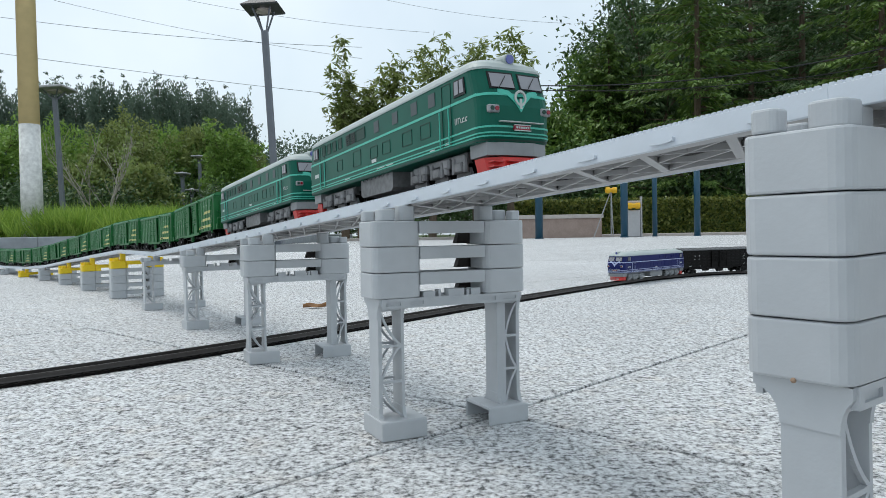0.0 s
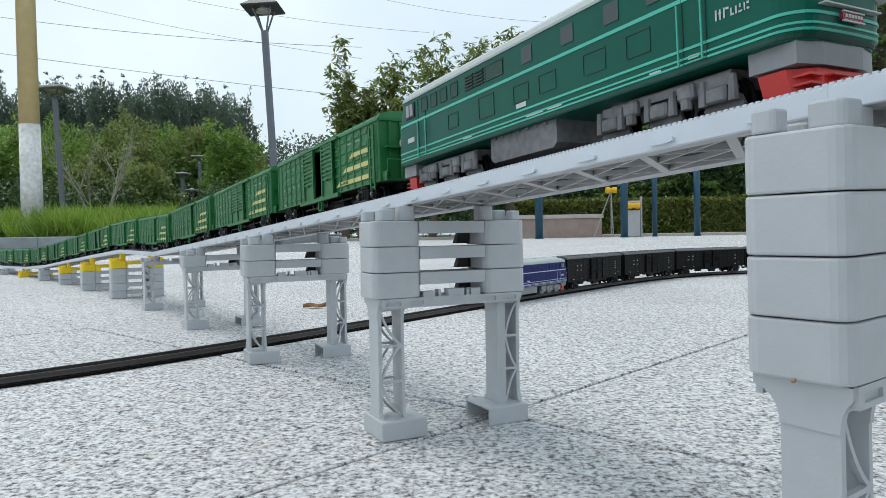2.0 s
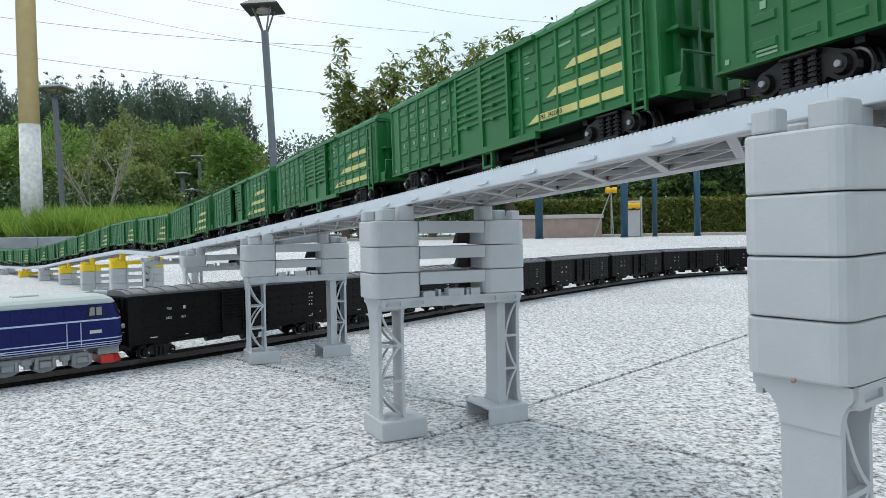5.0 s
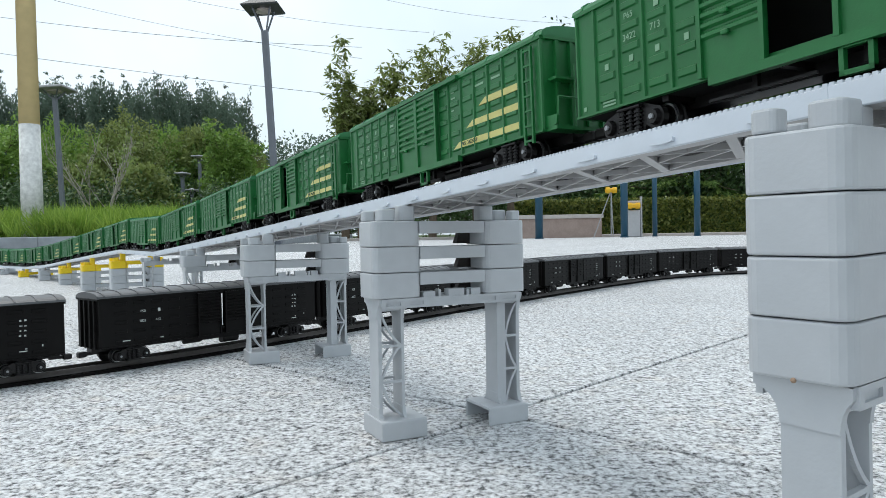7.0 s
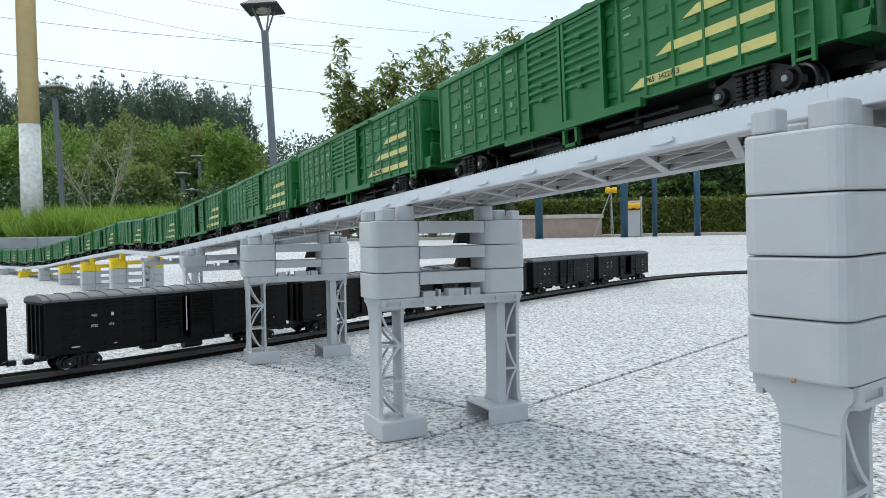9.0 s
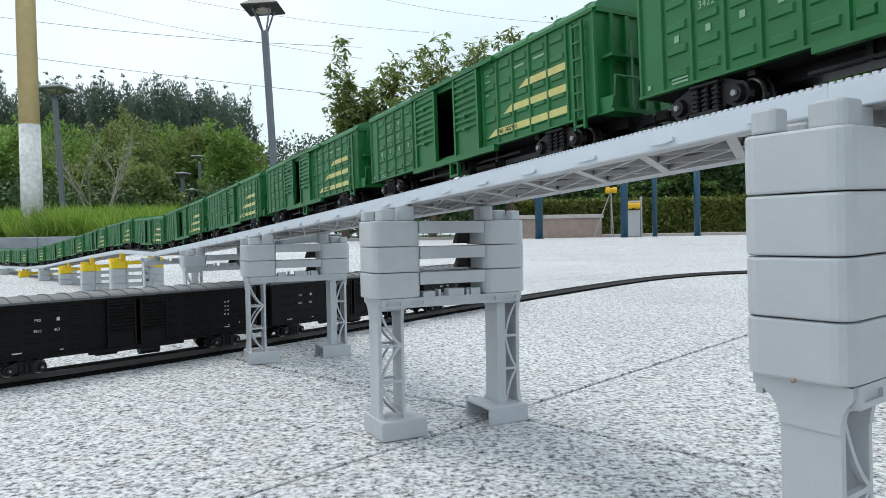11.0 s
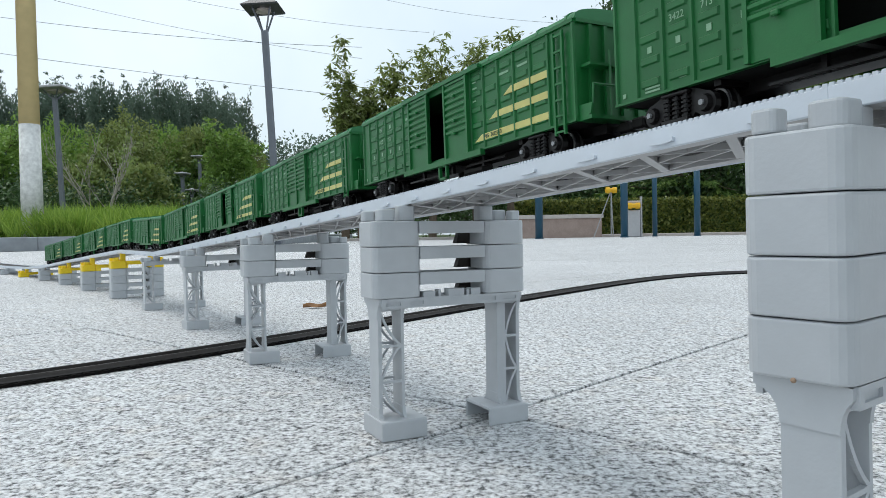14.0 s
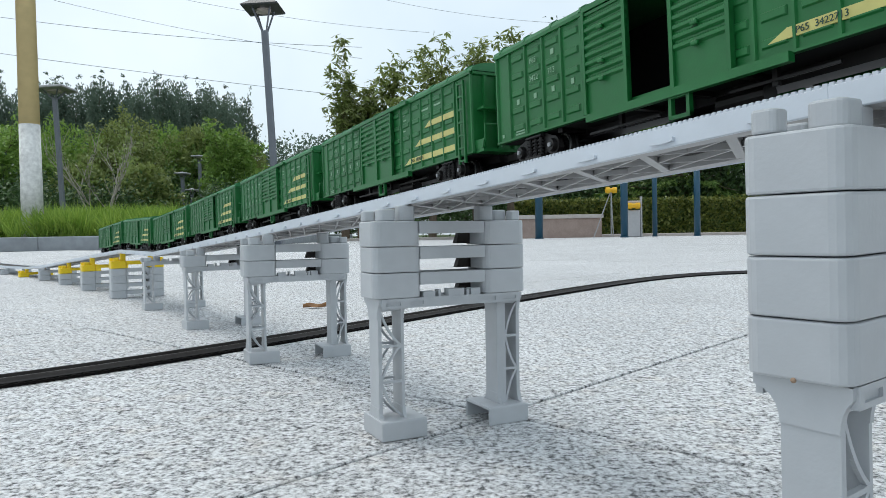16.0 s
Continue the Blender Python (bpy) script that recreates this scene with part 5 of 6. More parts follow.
def ride(point, arc, half):
    """Pose of a vehicle whose bogies stand half ahead of and behind arc; it runs towards smaller arcs."""
    a, b = point(arc - half), point(arc + half)
    x = (a - b).normalized()
    y = Vector((0, 0, 1)).cross(x).normalized()
    z = x.cross(y)
    m = Matrix((x, y, z)).transposed().to_4x4()
    m.translation = (a + b) / 2
    return m


RIDERS = []   # (thing, point function, times, positions, offset of its middle, half bogie distance)
G_PITCH, G_LEN = 2.175, 1.98
w0 = green_wagon()
rng = random.Random(5)
# middles of the rear and front door where a boxcar's doors stand apart
AJAR = {1: (-0.0194, 0.0180), 6: (-0.0322, 0.0073), 8: (-0.0330, 0.0040), 9: (-0.0123, 0.0100), 12: (-0.0250, 0.0146), 13: (-0.0325, 0.0048), 14: (-0.0190, 0.0084), 15: (-0.0365, 0.0145), 16: (-0.0220, 0.0160), 18: (-0.0295, 0.0097)}
for k in range(1, 25):
    w = w0 if k == 1 else copy_thing(w0, Matrix())
    doors = [c for c in w.children if c.name.split(".")[0] == "door" and c.matrix_basis.translation.y < 0]
    doors.sort(key=lambda o: o.matrix_basis.translation.x)
    o = rng.uniform(-0.002, 0.001)
    lo, hi = AJAR.get(k, (-0.0133 + o, 0.0081 + o))
    for d, x in zip(doors, (lo, hi)):
        d.matrix_basis = pose(x, d.matrix_basis.translation.y, d.matrix_basis.translation.z)
    if hi - lo > 0.026:
        tagged(w, "green plastic model boxcar with yellow stripes and one sliding door open")
    RIDERS.append((w, rail_point, UP_T, UP_S, (k - 1) * G_PITCH - G_LEN / 2, 0.71))
LAB = "dark green model diesel locomotive with aqua stripes and red snow plough"
l1 = loco(M_LOCO, M_AQUA, M_ROOF, LAB, "green locomotives at the head of the freight train")
l2 = copy_thing(l1, Matrix())
RIDERS.append((l2, rail_point, UP_T, UP_S, -3.405, 0.70))
RIDERS.append((l1, rail_point, UP_T, UP_S, -6.115, 0.70))
b0 = loco(M_BLUE, M_LILAC, M_ROOF, "dark blue model diesel locomotive with pale stripes and red snow plough", "", True)
RIDERS.append((b0, low_point, LO_T, LO_S, 1.365, 0.75))
k0 = black_wagon()
for k in range(9):
    w = k0 if k == 0 else copy_thing(k0, Matrix())
    doors = [c for c in w.children if c.name.split(".")[0] == "door"]
    op = {8: 0.0200, 4: 0.0045, 3: 0.0024, 2: 0.0008}.get(k, 0.0)
    for d in doors:
        x = d.matrix_basis.translation.x
        side = 1.0 if d.matrix_basis.translation.y > 0 or k == 3 else 0.0
        d.location.x = x + (0.0008 if x > 0 else -0.0008 - op * side)
    if op:
        tagged(w, "black plastic model boxcar with ribbed roof and a sliding door ajar")
    RIDERS.append((w, low_point, LO_T, LO_S, 2.65 + 1.05 + k * 2.29, 0.70))


def motions():
    times = [0.25 * k for k in range(65)]
    for ob, point, ts, ss, off, half in RIDERS:
        walk(ob, [(t, ride(point, glide(ts, ss, t) + off, half)) for t in times])


# ---- planting bed with kerb and tall grass ----
bm = bmesh.new()
n = 9
for k in range(n):
    x0 = -8.4 + k * (6.0 / n)
    rbox(bm, x0 + 0.002, x0 + 6.0 / n - 0.002, 7.55, 7.70, -0.01, 0.150, 0.008, 1)
for k in range(12):
    y0 = 7.70 + k * 0.9
    rbox(bm, -2.55, -2.40, y0 + 0.002, y0 + 0.898, -0.01, 0.150, 0.008, 1)
tagged(part("kerb", bm, M_KERB), "grey concrete kerb of a planting bed", "kerb", kind="structure")
bm = bmesh.new()
v = [bm.verts.new(p) for p in ((-60, 7.7, 0.12), (-2.55, 7.7, 0.12), (-2.55, 14, 0.32), (-60, 14, 0.32), (-2.55, 20, 0.35), (-60, 20, 0.35))]
bm.faces.new((v[0], v[1], v[2], v[3]))
bm.faces.new((v[3], v[2], v[4], v[5]))
tagged(part("lawn", bm, M_SOIL), "dark soil and turf of a planting bed", "lawn", kind="structure")
bm = bmesh.new()
box(bm, -400, 400, 14.6, 500, -0.2, 0.045)
tagged(part("lawn", bm, M_SOIL), "shaded turf under the park trees", "lawn", kind="structure")
bm = bmesh.new()
for k in range(24):
    x0 = -2.3 + k * 0.75
    rbox(bm, x0 + 0.002, x0 + 0.748, 13.9, 14.6, -0.01, 0.052, 0.006, 1)
tagged(part("kerb", bm, M_CAP), "pale stone edging of the plaza", "kerb", kind="structure")


def leaves(name, c, d, u, length, width, material, parent=None, label="", kind=""):
    """Many leaves in one mesh: centres c, directions d, side vectors u, each a folded lozenge."""
    n = len(c)
    d = d / np.linalg.norm(d, axis=1)[:, None]
    u = u - (u * d).sum(1)[:, None] * d
    u /= np.linalg.norm(u, axis=1)[:, None] + 1e-9
    w = np.cross(d, u)
    length, width = np.broadcast_to(length, n)[:, None], np.broadcast_to(width, n)[:, None]
    mid = c + d * length * 0.05
    v = np.stack([c - d * length * 0.5, mid + u * width * 0.5 + w * width * 0.18, c + d * length * 0.5, mid - u * width * 0.5 + w * width * 0.18], 1).reshape(-1, 3)
    me = bpy.data.meshes.new(name)
    me.vertices.add(4 * n)
    me.vertices.foreach_set("co", v.ravel())
    base = np.arange(n)[:, None] * 4
    f = np.concatenate([base + 0, base + 1, base + 2, base + 0, base + 2, base + 3], 1).ravel()
    me.loops.add(6 * n)
    me.loops.foreach_set("vertex_index", f)
    me.polygons.add(2 * n)
    me.polygons.foreach_set("loop_start", np.arange(2 * n) * 3)
    me.update(calc_edges=True)
    me.materials.append(material)
    ob = new(name, me)
    ob.parent = parent
    if label:
        tagged(ob, label)
    if kind:
        tagged(ob, kind=kind)
    return ob


def blade_patch(x0, x1, y0, y1, z, n, h0, h1, seed):
    g = np.random.default_rng(seed)
    m = n // 60
    hub = np.stack([g.uniform(x0, x1, m), g.uniform(y0, y1, m)], 1)
    tall = g.uniform(0.6, 1.15, m)
    pick = g.integers(0, m, n)
    h = g.uniform(h0, h1, n) * tall[pick]
    off = g.normal(0, 0.07, (n, 2))
    c = np.concatenate([hub[pick] + off, np.zeros((n, 1))], 1)
    c[:, 1] = np.maximum(c[:, 1], y0)
    c[:, 2] = z + (c[:, 1] - 7.7) * 0.032 + h * 0.42
    d = np.stack([off[:, 0] * 5 + g.normal(0, 0.28, n), off[:, 1] * 5 + g.normal(-0.1, 0.28, n), np.ones(n)], 1)
    u = np.stack([g.normal(0, 1, n), g.normal(0, 0.4, n), np.zeros(n)], 1)
    return c, d, u, h


c, d, u, h = blade_patch(-8.2, -2.6, 7.66, 9.6, 0.12, 26000, 0.20, 0.46, 3)
ob = leaves("grass", c, d, u, h, 0.013, M_BLADE)
tagged(ob, "tall bright green ornamental grass behind the kerb", "grass", kind="stuff")
c, d, u, h = blade_patch(-9.5, -2.6, 9.6, 13.5, 0.16, 9000, 0.16, 0.42, 4)
tagged(leaves("grass", c, d, u, h, 0.024, M_BLADE), "tall bright green ornamental grass behind the kerb", "grass", kind="stuff")


def limb(bm, p, d, length, r, depth, g, tips, spread=0.6, up=0.25):
    """A tapered limb that forks; collects the twig ends."""
    pts = [p]
    q = p.copy()
    dd = d.normalized()
    for k in range(4):
        dd = (dd + Vector(g.normal(0, 0.10, 3)) + Vector((0, 0, up * 0.12))).normalized()
        q = q + dd * length / 4
        pts.append(q.copy())
        if depth <= 1:
            tips.append(q.copy())
    tube(bm, pts, r, 6, r * 0.55)
    if depth > 0:
        for k in range(3 if depth > 1 else 4):
            nd = (dd + Vector(g.normal(0, spread, 3)) + Vector((0, 0, up))).normalized()
            limb(bm, pts[-1] if k < 2 else pts[2], nd, length * g.uniform(0.55, 0.8), r * 0.5, depth - 1, g, tips, spread, up)


def broadleaf(x, y, z, height, crown_r, n, leaf, material, label, seed, trunk_share=0.32, narrow=1.0, bark=None, clump=0.3, category="tree", name="tree", group="park trees", core=0.35, tuft=0):
    g = np.random.default_rng(seed)
    e = thing(name, label, category, group, pose(x, y, z))
    bm = bmesh.new()
    tips = []
    th = height * trunk_share
    r = height * 0.016
    top = Vector((g.normal(0, 0.05) * th, g.normal(0, 0.05) * th, th))
    tube(bm, [Vector((0, 0, -0.05)), top * 0.5 + Vector((0.01 * th, 0, 0)), top], r * 1.25, 8, r)
    k = 5
    for i in range(k):
        a = 2 * math.pi * i / k + g.uniform(-0.4, 0.4)
        limb(bm, top * g.uniform(0.75, 1.0), Vector((math.cos(a) * narrow, math.sin(a) * narrow, g.uniform(0.7, 1.5))), (height - th) * 0.42, r * 0.6, 2, g, tips)
    limb(bm, top, Vector((0, 0, 1)), (height - th) * 0.5, r * 0.75, 2, g, tips)
    t = np.array(tips)
    # fit the crown to its height and radius
    ctr = np.array([0, 0, th])
    s = np.array([crown_r / max(0.1, np.percentile(np.hypot(t[:, 0], t[:, 1]), 92))] * 2 + [(height - th) / max(0.1, (t[:, 2].max() - th))])
    t = ctr + (t - ctr) * s
    for v in bm.verts:
        if v.co.z > th * 0.72:
            v.co.x, v.co.y, v.co.z = v.co.x * s[0] * 0.9, v.co.y * s[1] * 0.9, th + (v.co.z - th) * (s[2] * 0.94 if v.co.z > th else 1)
    part("trunk", bm, bark or M_BARK, e)
    idx = g.integers(0, len(t), n)
    c = t[idx] + g.normal(0, 1, (n, 3)) * np.array([clump, clump, clump * 0.8]) * crown_r * 0.55
    nc = int(n * core)
    q = g.normal(0, 1, (nc, 3))
    q *= (g.uniform(0, 1, nc) ** 0.4 / np.linalg.norm(q, axis=1))[:, None]
    c[:nc] = np.array([0, 0, th + (height - th) * 0.47]) + q * np.array([crown_r * 0.85, crown_r * 0.85, (height - th) * 0.5])
    d = g.normal(0, 1, (n, 3)) + np.array([0, 0, -0.35]) + (c - t[idx]) / (crown_r * clump) * 0.3
    if tuft:
        # pointed leaves that hang in tufts from the twig ends
        m = n // tuft
        c = np.repeat(c[g.permutation(n)[:m]], tuft, axis=0)
        n = len(c)
        d = g.normal(0, 1, (n, 3)) * np.array([1, 1, 0.45]) + np.array([0, 0, -0.55])
        d /= np.linalg.norm(d, axis=1)[:, None]
        size = g.uniform(0.7, 1.25, n) * leaf
        leaves("crown", c + d * size[:, None] * 0.55, d, np.cross(d, g.normal(0, 0.3, (n, 3)) + np.array([0, 0, 1.0])), size, size * g.uniform(0.26, 0.38, n), material, e)
        return e
    leaves("crown", c, d, g.normal(0, 1, (n, 3)) * np.array([1, 1, 0.5]), g.uniform(0.7, 1.3, n) * leaf, g.uniform(0.35, 0.6, n) * leaf, material, e)
    return e


def conifer(x, y, z, height, reach, n_branch, material, label, seed, leaf=0.30):
    """A cedar: a straight stem, level boughs in tiers with drooping sprays."""
    g = np.random.default_rng(seed)
    e = thing("conifer", label, "tree", "park trees", pose(x, y, z))
    bm = bmesh.new()
    tube(bm, [Vector((0, 0, -0.05)), Vector((0.03, 0, height * 0.5)), Vector((0, 0, height))], height * 0.014, 8, 0.01)
    cs, ds = [], []
    for k in range(n_branch):
        f = (k + g.uniform(0, 1)) / n_branch
        zz = height * (0.10 + 0.90 * f)
        L = reach * (1 - f) ** 0.75 * g.uniform(0.65, 1.1) + 0.15
        a = g.uniform(0, 2 * math.pi)
        out = np.array([math.cos(a), math.sin(a), 0])
        end = np.array([0, 0, zz]) + out * L + np.array([0, 0, L * g.uniform(-0.18, 0.12)])
        cyl(bm, (0, 0, zz), tuple(end), 0.018 * (1 - f) + 0.006, 0.004, 5, False)
        m = int(26 * L / reach * 6) + 20
        s = g.uniform(0.12, 1.03, m)
        side = np.array([-out[1], out[0], 0])
        w = g.normal(0, 1, m) * 0.16 * L * (1.1 - s)
        p = np.array([0, 0, zz]) + (end - np.array([0, 0, zz])) * s[:, None] + side * w[:, None]
        p[:, 2] += -0.10 * s ** 2 * L - np.abs(g.normal(0, 0.07, m))
        cs.append(p)
        ds.append(out * 0.8 + side * (np.sign(w) * 0.6)[:, None] + np.array([0, 0, -0.55]) + g.normal(0, 0.25, (m, 3)))
    part("trunk", bm, M_BARK, e)
    c, d = np.concatenate(cs), np.concatenate(ds)
    n = len(c)
    leaves("crown", c, d, g.normal(0, 1, (n, 3)) * np.array([1, 1, 0.3]), g.uniform(0.6, 1.2, n) * leaf, g.uniform(0.2, 0.38, n) * leaf, material, e)
    return e


# ---- middle trees behind the viaduct ----
LT = "slender leafy park tree with bright green pointed leaves"
for k, (x, y, h, r, n, narrow, clump, core) in enumerate(((-1.960, 14, 4.30, 0.26, 1300, 0.35, 0.36, 0.0), (-1.70, 14.4, 3.45, 0.42, 2300, 0.5, 0.34, 0.0), (-1.076, 14.2, 3.75, 0.72, 6600, 0.8, 0.26, 0.25),
                                                 (-0.208, 14, 4.05, 0.85, 10000, 0.8, 0.26, 0.25), (0.732, 14.6, 4.16, 0.85, 9500, 0.8, 0.26, 0.25), (1.403, 14.2, 4.40, 0.70, 7000, 0.7, 0.26, 0.25))):
    broadleaf(x, y, 0, h, r, n, 0.155, M_LEAF_O, LT, 11 + k, 0.28, narrow, None, clump, core=core, tuft=6)
# low far trees in the gap
for k, (x, y, h) in enumerate(((-9.852, 40) + (6.085,), (-8.639, 42) + (6.288,), (-6.428, 38) + (5.859,), (-4.19, 36) + (5.727,))):
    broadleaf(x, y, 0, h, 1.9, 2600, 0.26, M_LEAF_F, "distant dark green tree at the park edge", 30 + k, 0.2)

# ---- tall trees on the right ----
DT_ = "tall dark green cedar with drooping boughs"
for k, (x, y, h, r) in enumerate(((7.338, 20) + (10.5, 3.0), (11.378, 22) + (12.0, 3.3), (5.542, 23) + (6.611, 2.6), (11.987, 19) + (10.5, 3.0), (11.545, 26) + (13.0, 3.4), (15.718, 27) + (13.5, 3.4), (17.092, 24) + (12.0, 3.4))):
    conifer(x, y, 0, h, r, 120, M_LEAF_B if k in (0, 2, 3) else M_LEAF_C, DT_, 50 + k, 0.23)
BT = "tall broadleaf tree with dark dense foliage"
for k, (x, y, h, r, m) in enumerate(((7.446, 25) + (9.557, 2.6, 1), (5.004, 24) + (6.04, 1.7, 0), (7.657, 28) + (10.255, 1.9, 1), (11.935, 29) + (12.0, 3.2, 1), (15.028, 30) + (13.0, 3.4, 1), (18.803, 31) + (13.0, 3.4, 1), (3.604, 22) + (4.056, 1.4, 0), (10.83, 32) + (12.5, 3.2, 1), (20.877, 30) + (13, 3.4, 1))):
    broadleaf(x, y, 0, h, r, 11000, 0.20, (M_LEAF_B, M_LEAF_C)[m], BT, 70 + k, 0.16, 1.0, None, 0.30)
# undergrowth between the trunks
g = np.random.default_rng(8)
for k in range(9):
    broadleaf((2.264, 19)[0] + k * 1.35, 19.2 + g.uniform(0, 2.5), 0, g.uniform(1.5, 2.6), 1.1, 2400, 0.17, M_LEAF_C, "dark evergreen shrub below the trees", 90 + k, 0.1, 1.2, None, 0.5, "shrub", "shrub", "undergrowth shrubs")
# dark wood further back closes the view
for k in range(9):
    broadleaf(12.8 + k * 3.6, 44 + 3 * (k % 2), 0, 15 + 2 * (k % 3), 4.2, 5000, 0.55, M_LEAF_C, BT, 120 + k, 0.08, 1.0, None, 0.5)

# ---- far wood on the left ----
# no real haze in the air here; the leaf colour carries it
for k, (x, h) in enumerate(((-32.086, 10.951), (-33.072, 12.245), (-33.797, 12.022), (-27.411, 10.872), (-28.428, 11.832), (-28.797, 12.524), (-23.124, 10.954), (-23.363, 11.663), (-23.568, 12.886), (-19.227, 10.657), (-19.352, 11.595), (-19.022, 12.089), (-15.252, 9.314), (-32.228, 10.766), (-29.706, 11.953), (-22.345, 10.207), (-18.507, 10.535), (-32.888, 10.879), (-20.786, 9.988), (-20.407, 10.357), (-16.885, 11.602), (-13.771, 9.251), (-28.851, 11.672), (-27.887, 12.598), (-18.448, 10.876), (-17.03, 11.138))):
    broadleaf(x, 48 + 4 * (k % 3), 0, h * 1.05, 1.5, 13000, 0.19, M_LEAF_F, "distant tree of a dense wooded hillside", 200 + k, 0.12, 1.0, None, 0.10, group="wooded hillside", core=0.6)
for k, (x, y, h, r, m) in enumerate(((-13.635, 22, 3.903, 1.5, 0), (-12.965, 24, 4.314, 1.5, 0), (-10.744, 24, 4.547, 1.35, 1), (-10.204, 26, 4.474, 1.35, 0), (-7.812, 22, 3.805, 0.85, 1), (-6.705, 22, 3.662, 0.95, 0), (-15.725, 27, 4.38, 1.5, 2), (-8.043, 19, 2.248, 0.8, 1), (-13.603, 28, 4.651, 1.5, 0), (-7.051, 25, 3.775, 1.0, 1), (-10.285, 20, 2.505, 0.85, 1), (-13.207, 20, 3.652, 1.7, 0), (-6.398, 24, 2.555, 0.8, 0), (-6.626, 18, 1.754, 0.75, 0), (-9.018, 27, 4.18, 1.2, 2), (-12.087, 29, 4.616, 1.4, 2))):
    f = 29 / y if -0.41 < x / y < -0.315 else 1.0
    broadleaf(x * f, y * f, 0, (h - 0.1) * f + 0.1, r * f, 8500, 0.135 * f, (M_LEAF_P, M_LEAF_O, M_LEAF_B)[m], "leafy green park tree beyond the grass bed", 240 + k, 0.22, 1.0, None, 0.13, core=0.5)
for k, (x, y, h, r) in enumerate(((-10.176, 16, 1.384, 1.0), (-9.984, 17, 1.588, 1.1), (-9.141, 17.5, 1.4, 1.0), (-8.379, 18, 1.565, 1.1), (-7.356, 18, 1.475, 1.1), (-6.479, 18, 1.387, 1.0), (-5.603, 18, 1.445, 1.0), (-5.297, 19, 1.356, 0.9), (-12.233, 20, 2.182, 1.4), (-11.651, 21, 2.266, 1.4), (-9.264, 21, 2.226, 1.4), (-7.687, 20, 1.943, 1.2), (-6.963, 21, 2.187, 1.3), (-5.061, 22, 1.714, 1.2), (-3.989, 22, 1.785, 1.2), (-2.918, 22, 1.856, 1.2), (-1.591, 21, 1.756, 1.2), (-0.397, 21, 1.566, 1.2), (0.921, 20, 1.474, 1.2), (2.058, 20, 1.373, 1.2))):
    f = 28 / y if -0.41 < x / y < -0.315 else 1.0
    broadleaf(x * f, y * f, 0, (h - 0.1) * f + 0.1, r * f, 3200, 0.12 * f, M_LEAF_C, "dark shrub at the foot of the trees", 270 + k, 0.1, 1.1, None, 0.5, "shrub", "shrub", "shrubs at the wood's edge")
# a nearly bare multi-stemmed tree
g = np.random.default_rng(77)
e = thing("tree", "thin multi-stemmed tree with sparse leaves", "tree", "park trees", pose(*(-8.328, 17), 0.2))
bm = bmesh.new()
tips = []
for a in (0.2, 1.5, 2.7, 3.9, 5.1):
    limb(bm, Vector((0, 0, 0)), Vector((0.55 * math.cos(a), 0.3 * math.sin(a), 1.0)), 1.25, 0.03, 2, g, tips, 0.35, 0.5)
part("trunk", bm, M_BARKG, e)
t = np.array(tips)
idx = g.integers(0, len(t), 420)
leaves("crown", t[idx] + g.normal(0, 0.12, (420, 3)), g.normal(0, 1, (420, 3)), g.normal(0, 1, (420, 3)), 0.11, 0.06, M_LEAF_A, e)

# ---- clipped hedge, low wall, exercise posts ----
def hedge(x0, x1, y0, y1, h, n, seed):
    g = np.random.default_rng(seed)
    e = thing("hedge", "clipped green hedge with yellowish new leaves on top", "hedge")
    bm = bmesh.new()
    box(bm, x0 + 0.08, x1 - 0.08, y0 + 0.1, y1 - 0.1, 0, h - 0.1)
    part("core", bm, M_SOIL, e)
    for k in range(14):
        x = x0 + (k + 0.5) * (x1 - x0) / 14
        bm = bmesh.new()
        tube(bm, [Vector((x, y0 + 0.15, 0.0)), Vector((x + 0.05, y0 + 0.08, h * 0.5)), Vector((x - 0.04, y0 + 0.1, h))], 0.012, 5, 0.004)
        part("stem", bm, M_BARK, e)
    m = n // 3
    c1 = np.stack([g.uniform(x0, x1, n - m), np.abs(g.normal(0, 0.05, n - m)) + y0, g.uniform(0.02, h, n - m)], 1)
    c2 = np.stack([g.uniform(x0, x1, m), g.uniform(y0, y1, m), h + g.normal(0, 0.04, m)], 1)
    c = np.concatenate([c1, c2])
    leaves("foliage", c, g.normal(0, 1, (n, 3)) + np.array([0, -0.4, 0.5]), g.normal(0, 1, (n, 3)), g.uniform(0.06, 0.14, n), g.uniform(0.035, 0.07, n), M_HEDGE, e)


hedge(1.68, 12.659, 16.6, 17.8, 0.837, 26000, 5)

e = thing("low_wall", "low pinkish granite seat wall with pale coping", "wall")
xa, xb = 0.822, 3.031
hh = 0.443
bm = bmesh.new()
rbox(bm, xa, xb, 13.25, 13.75, -0.01, hh - 0.075, 0.004, 1)
part("wall", bm, M_WALL, e)
n = 4
for k in range(n):
    bm = bmesh.new()
    w = (xb - xa + 0.06) / n
    rbox(bm, xa - 0.03 + k * w + 0.002, xa - 0.03 + (k + 1) * w - 0.002, 13.21, 13.79, hh - 0.075, hh, 0.006, 1)
    part("coping_stone", bm, M_CAP, e)


def post(x, y, h, r, label="blue painted steel post of exercise equipment"):
    e = thing("exercise_post", label, "post", "blue exercise posts")
    bm = bmesh.new()
    cyl(bm, (x, y, -0.005), (x, y, h), r, seg=20)
    part("pole", bm, M_BLUEP, e, smooth=True)
    bm = bmesh.new()
    cyl(bm, (x, y, h), (x, y, h + 0.03), r * 1.08, r * 0.7, seg=20)
    part("cap", bm, M_BLUEP, e)
    bm = bmesh.new()
    cyl(bm, (x, y, 0), (x, y, 0.02), r * 1.15, seg=20)
    part("base_plate", bm, M_BLUEP, e)
    return e


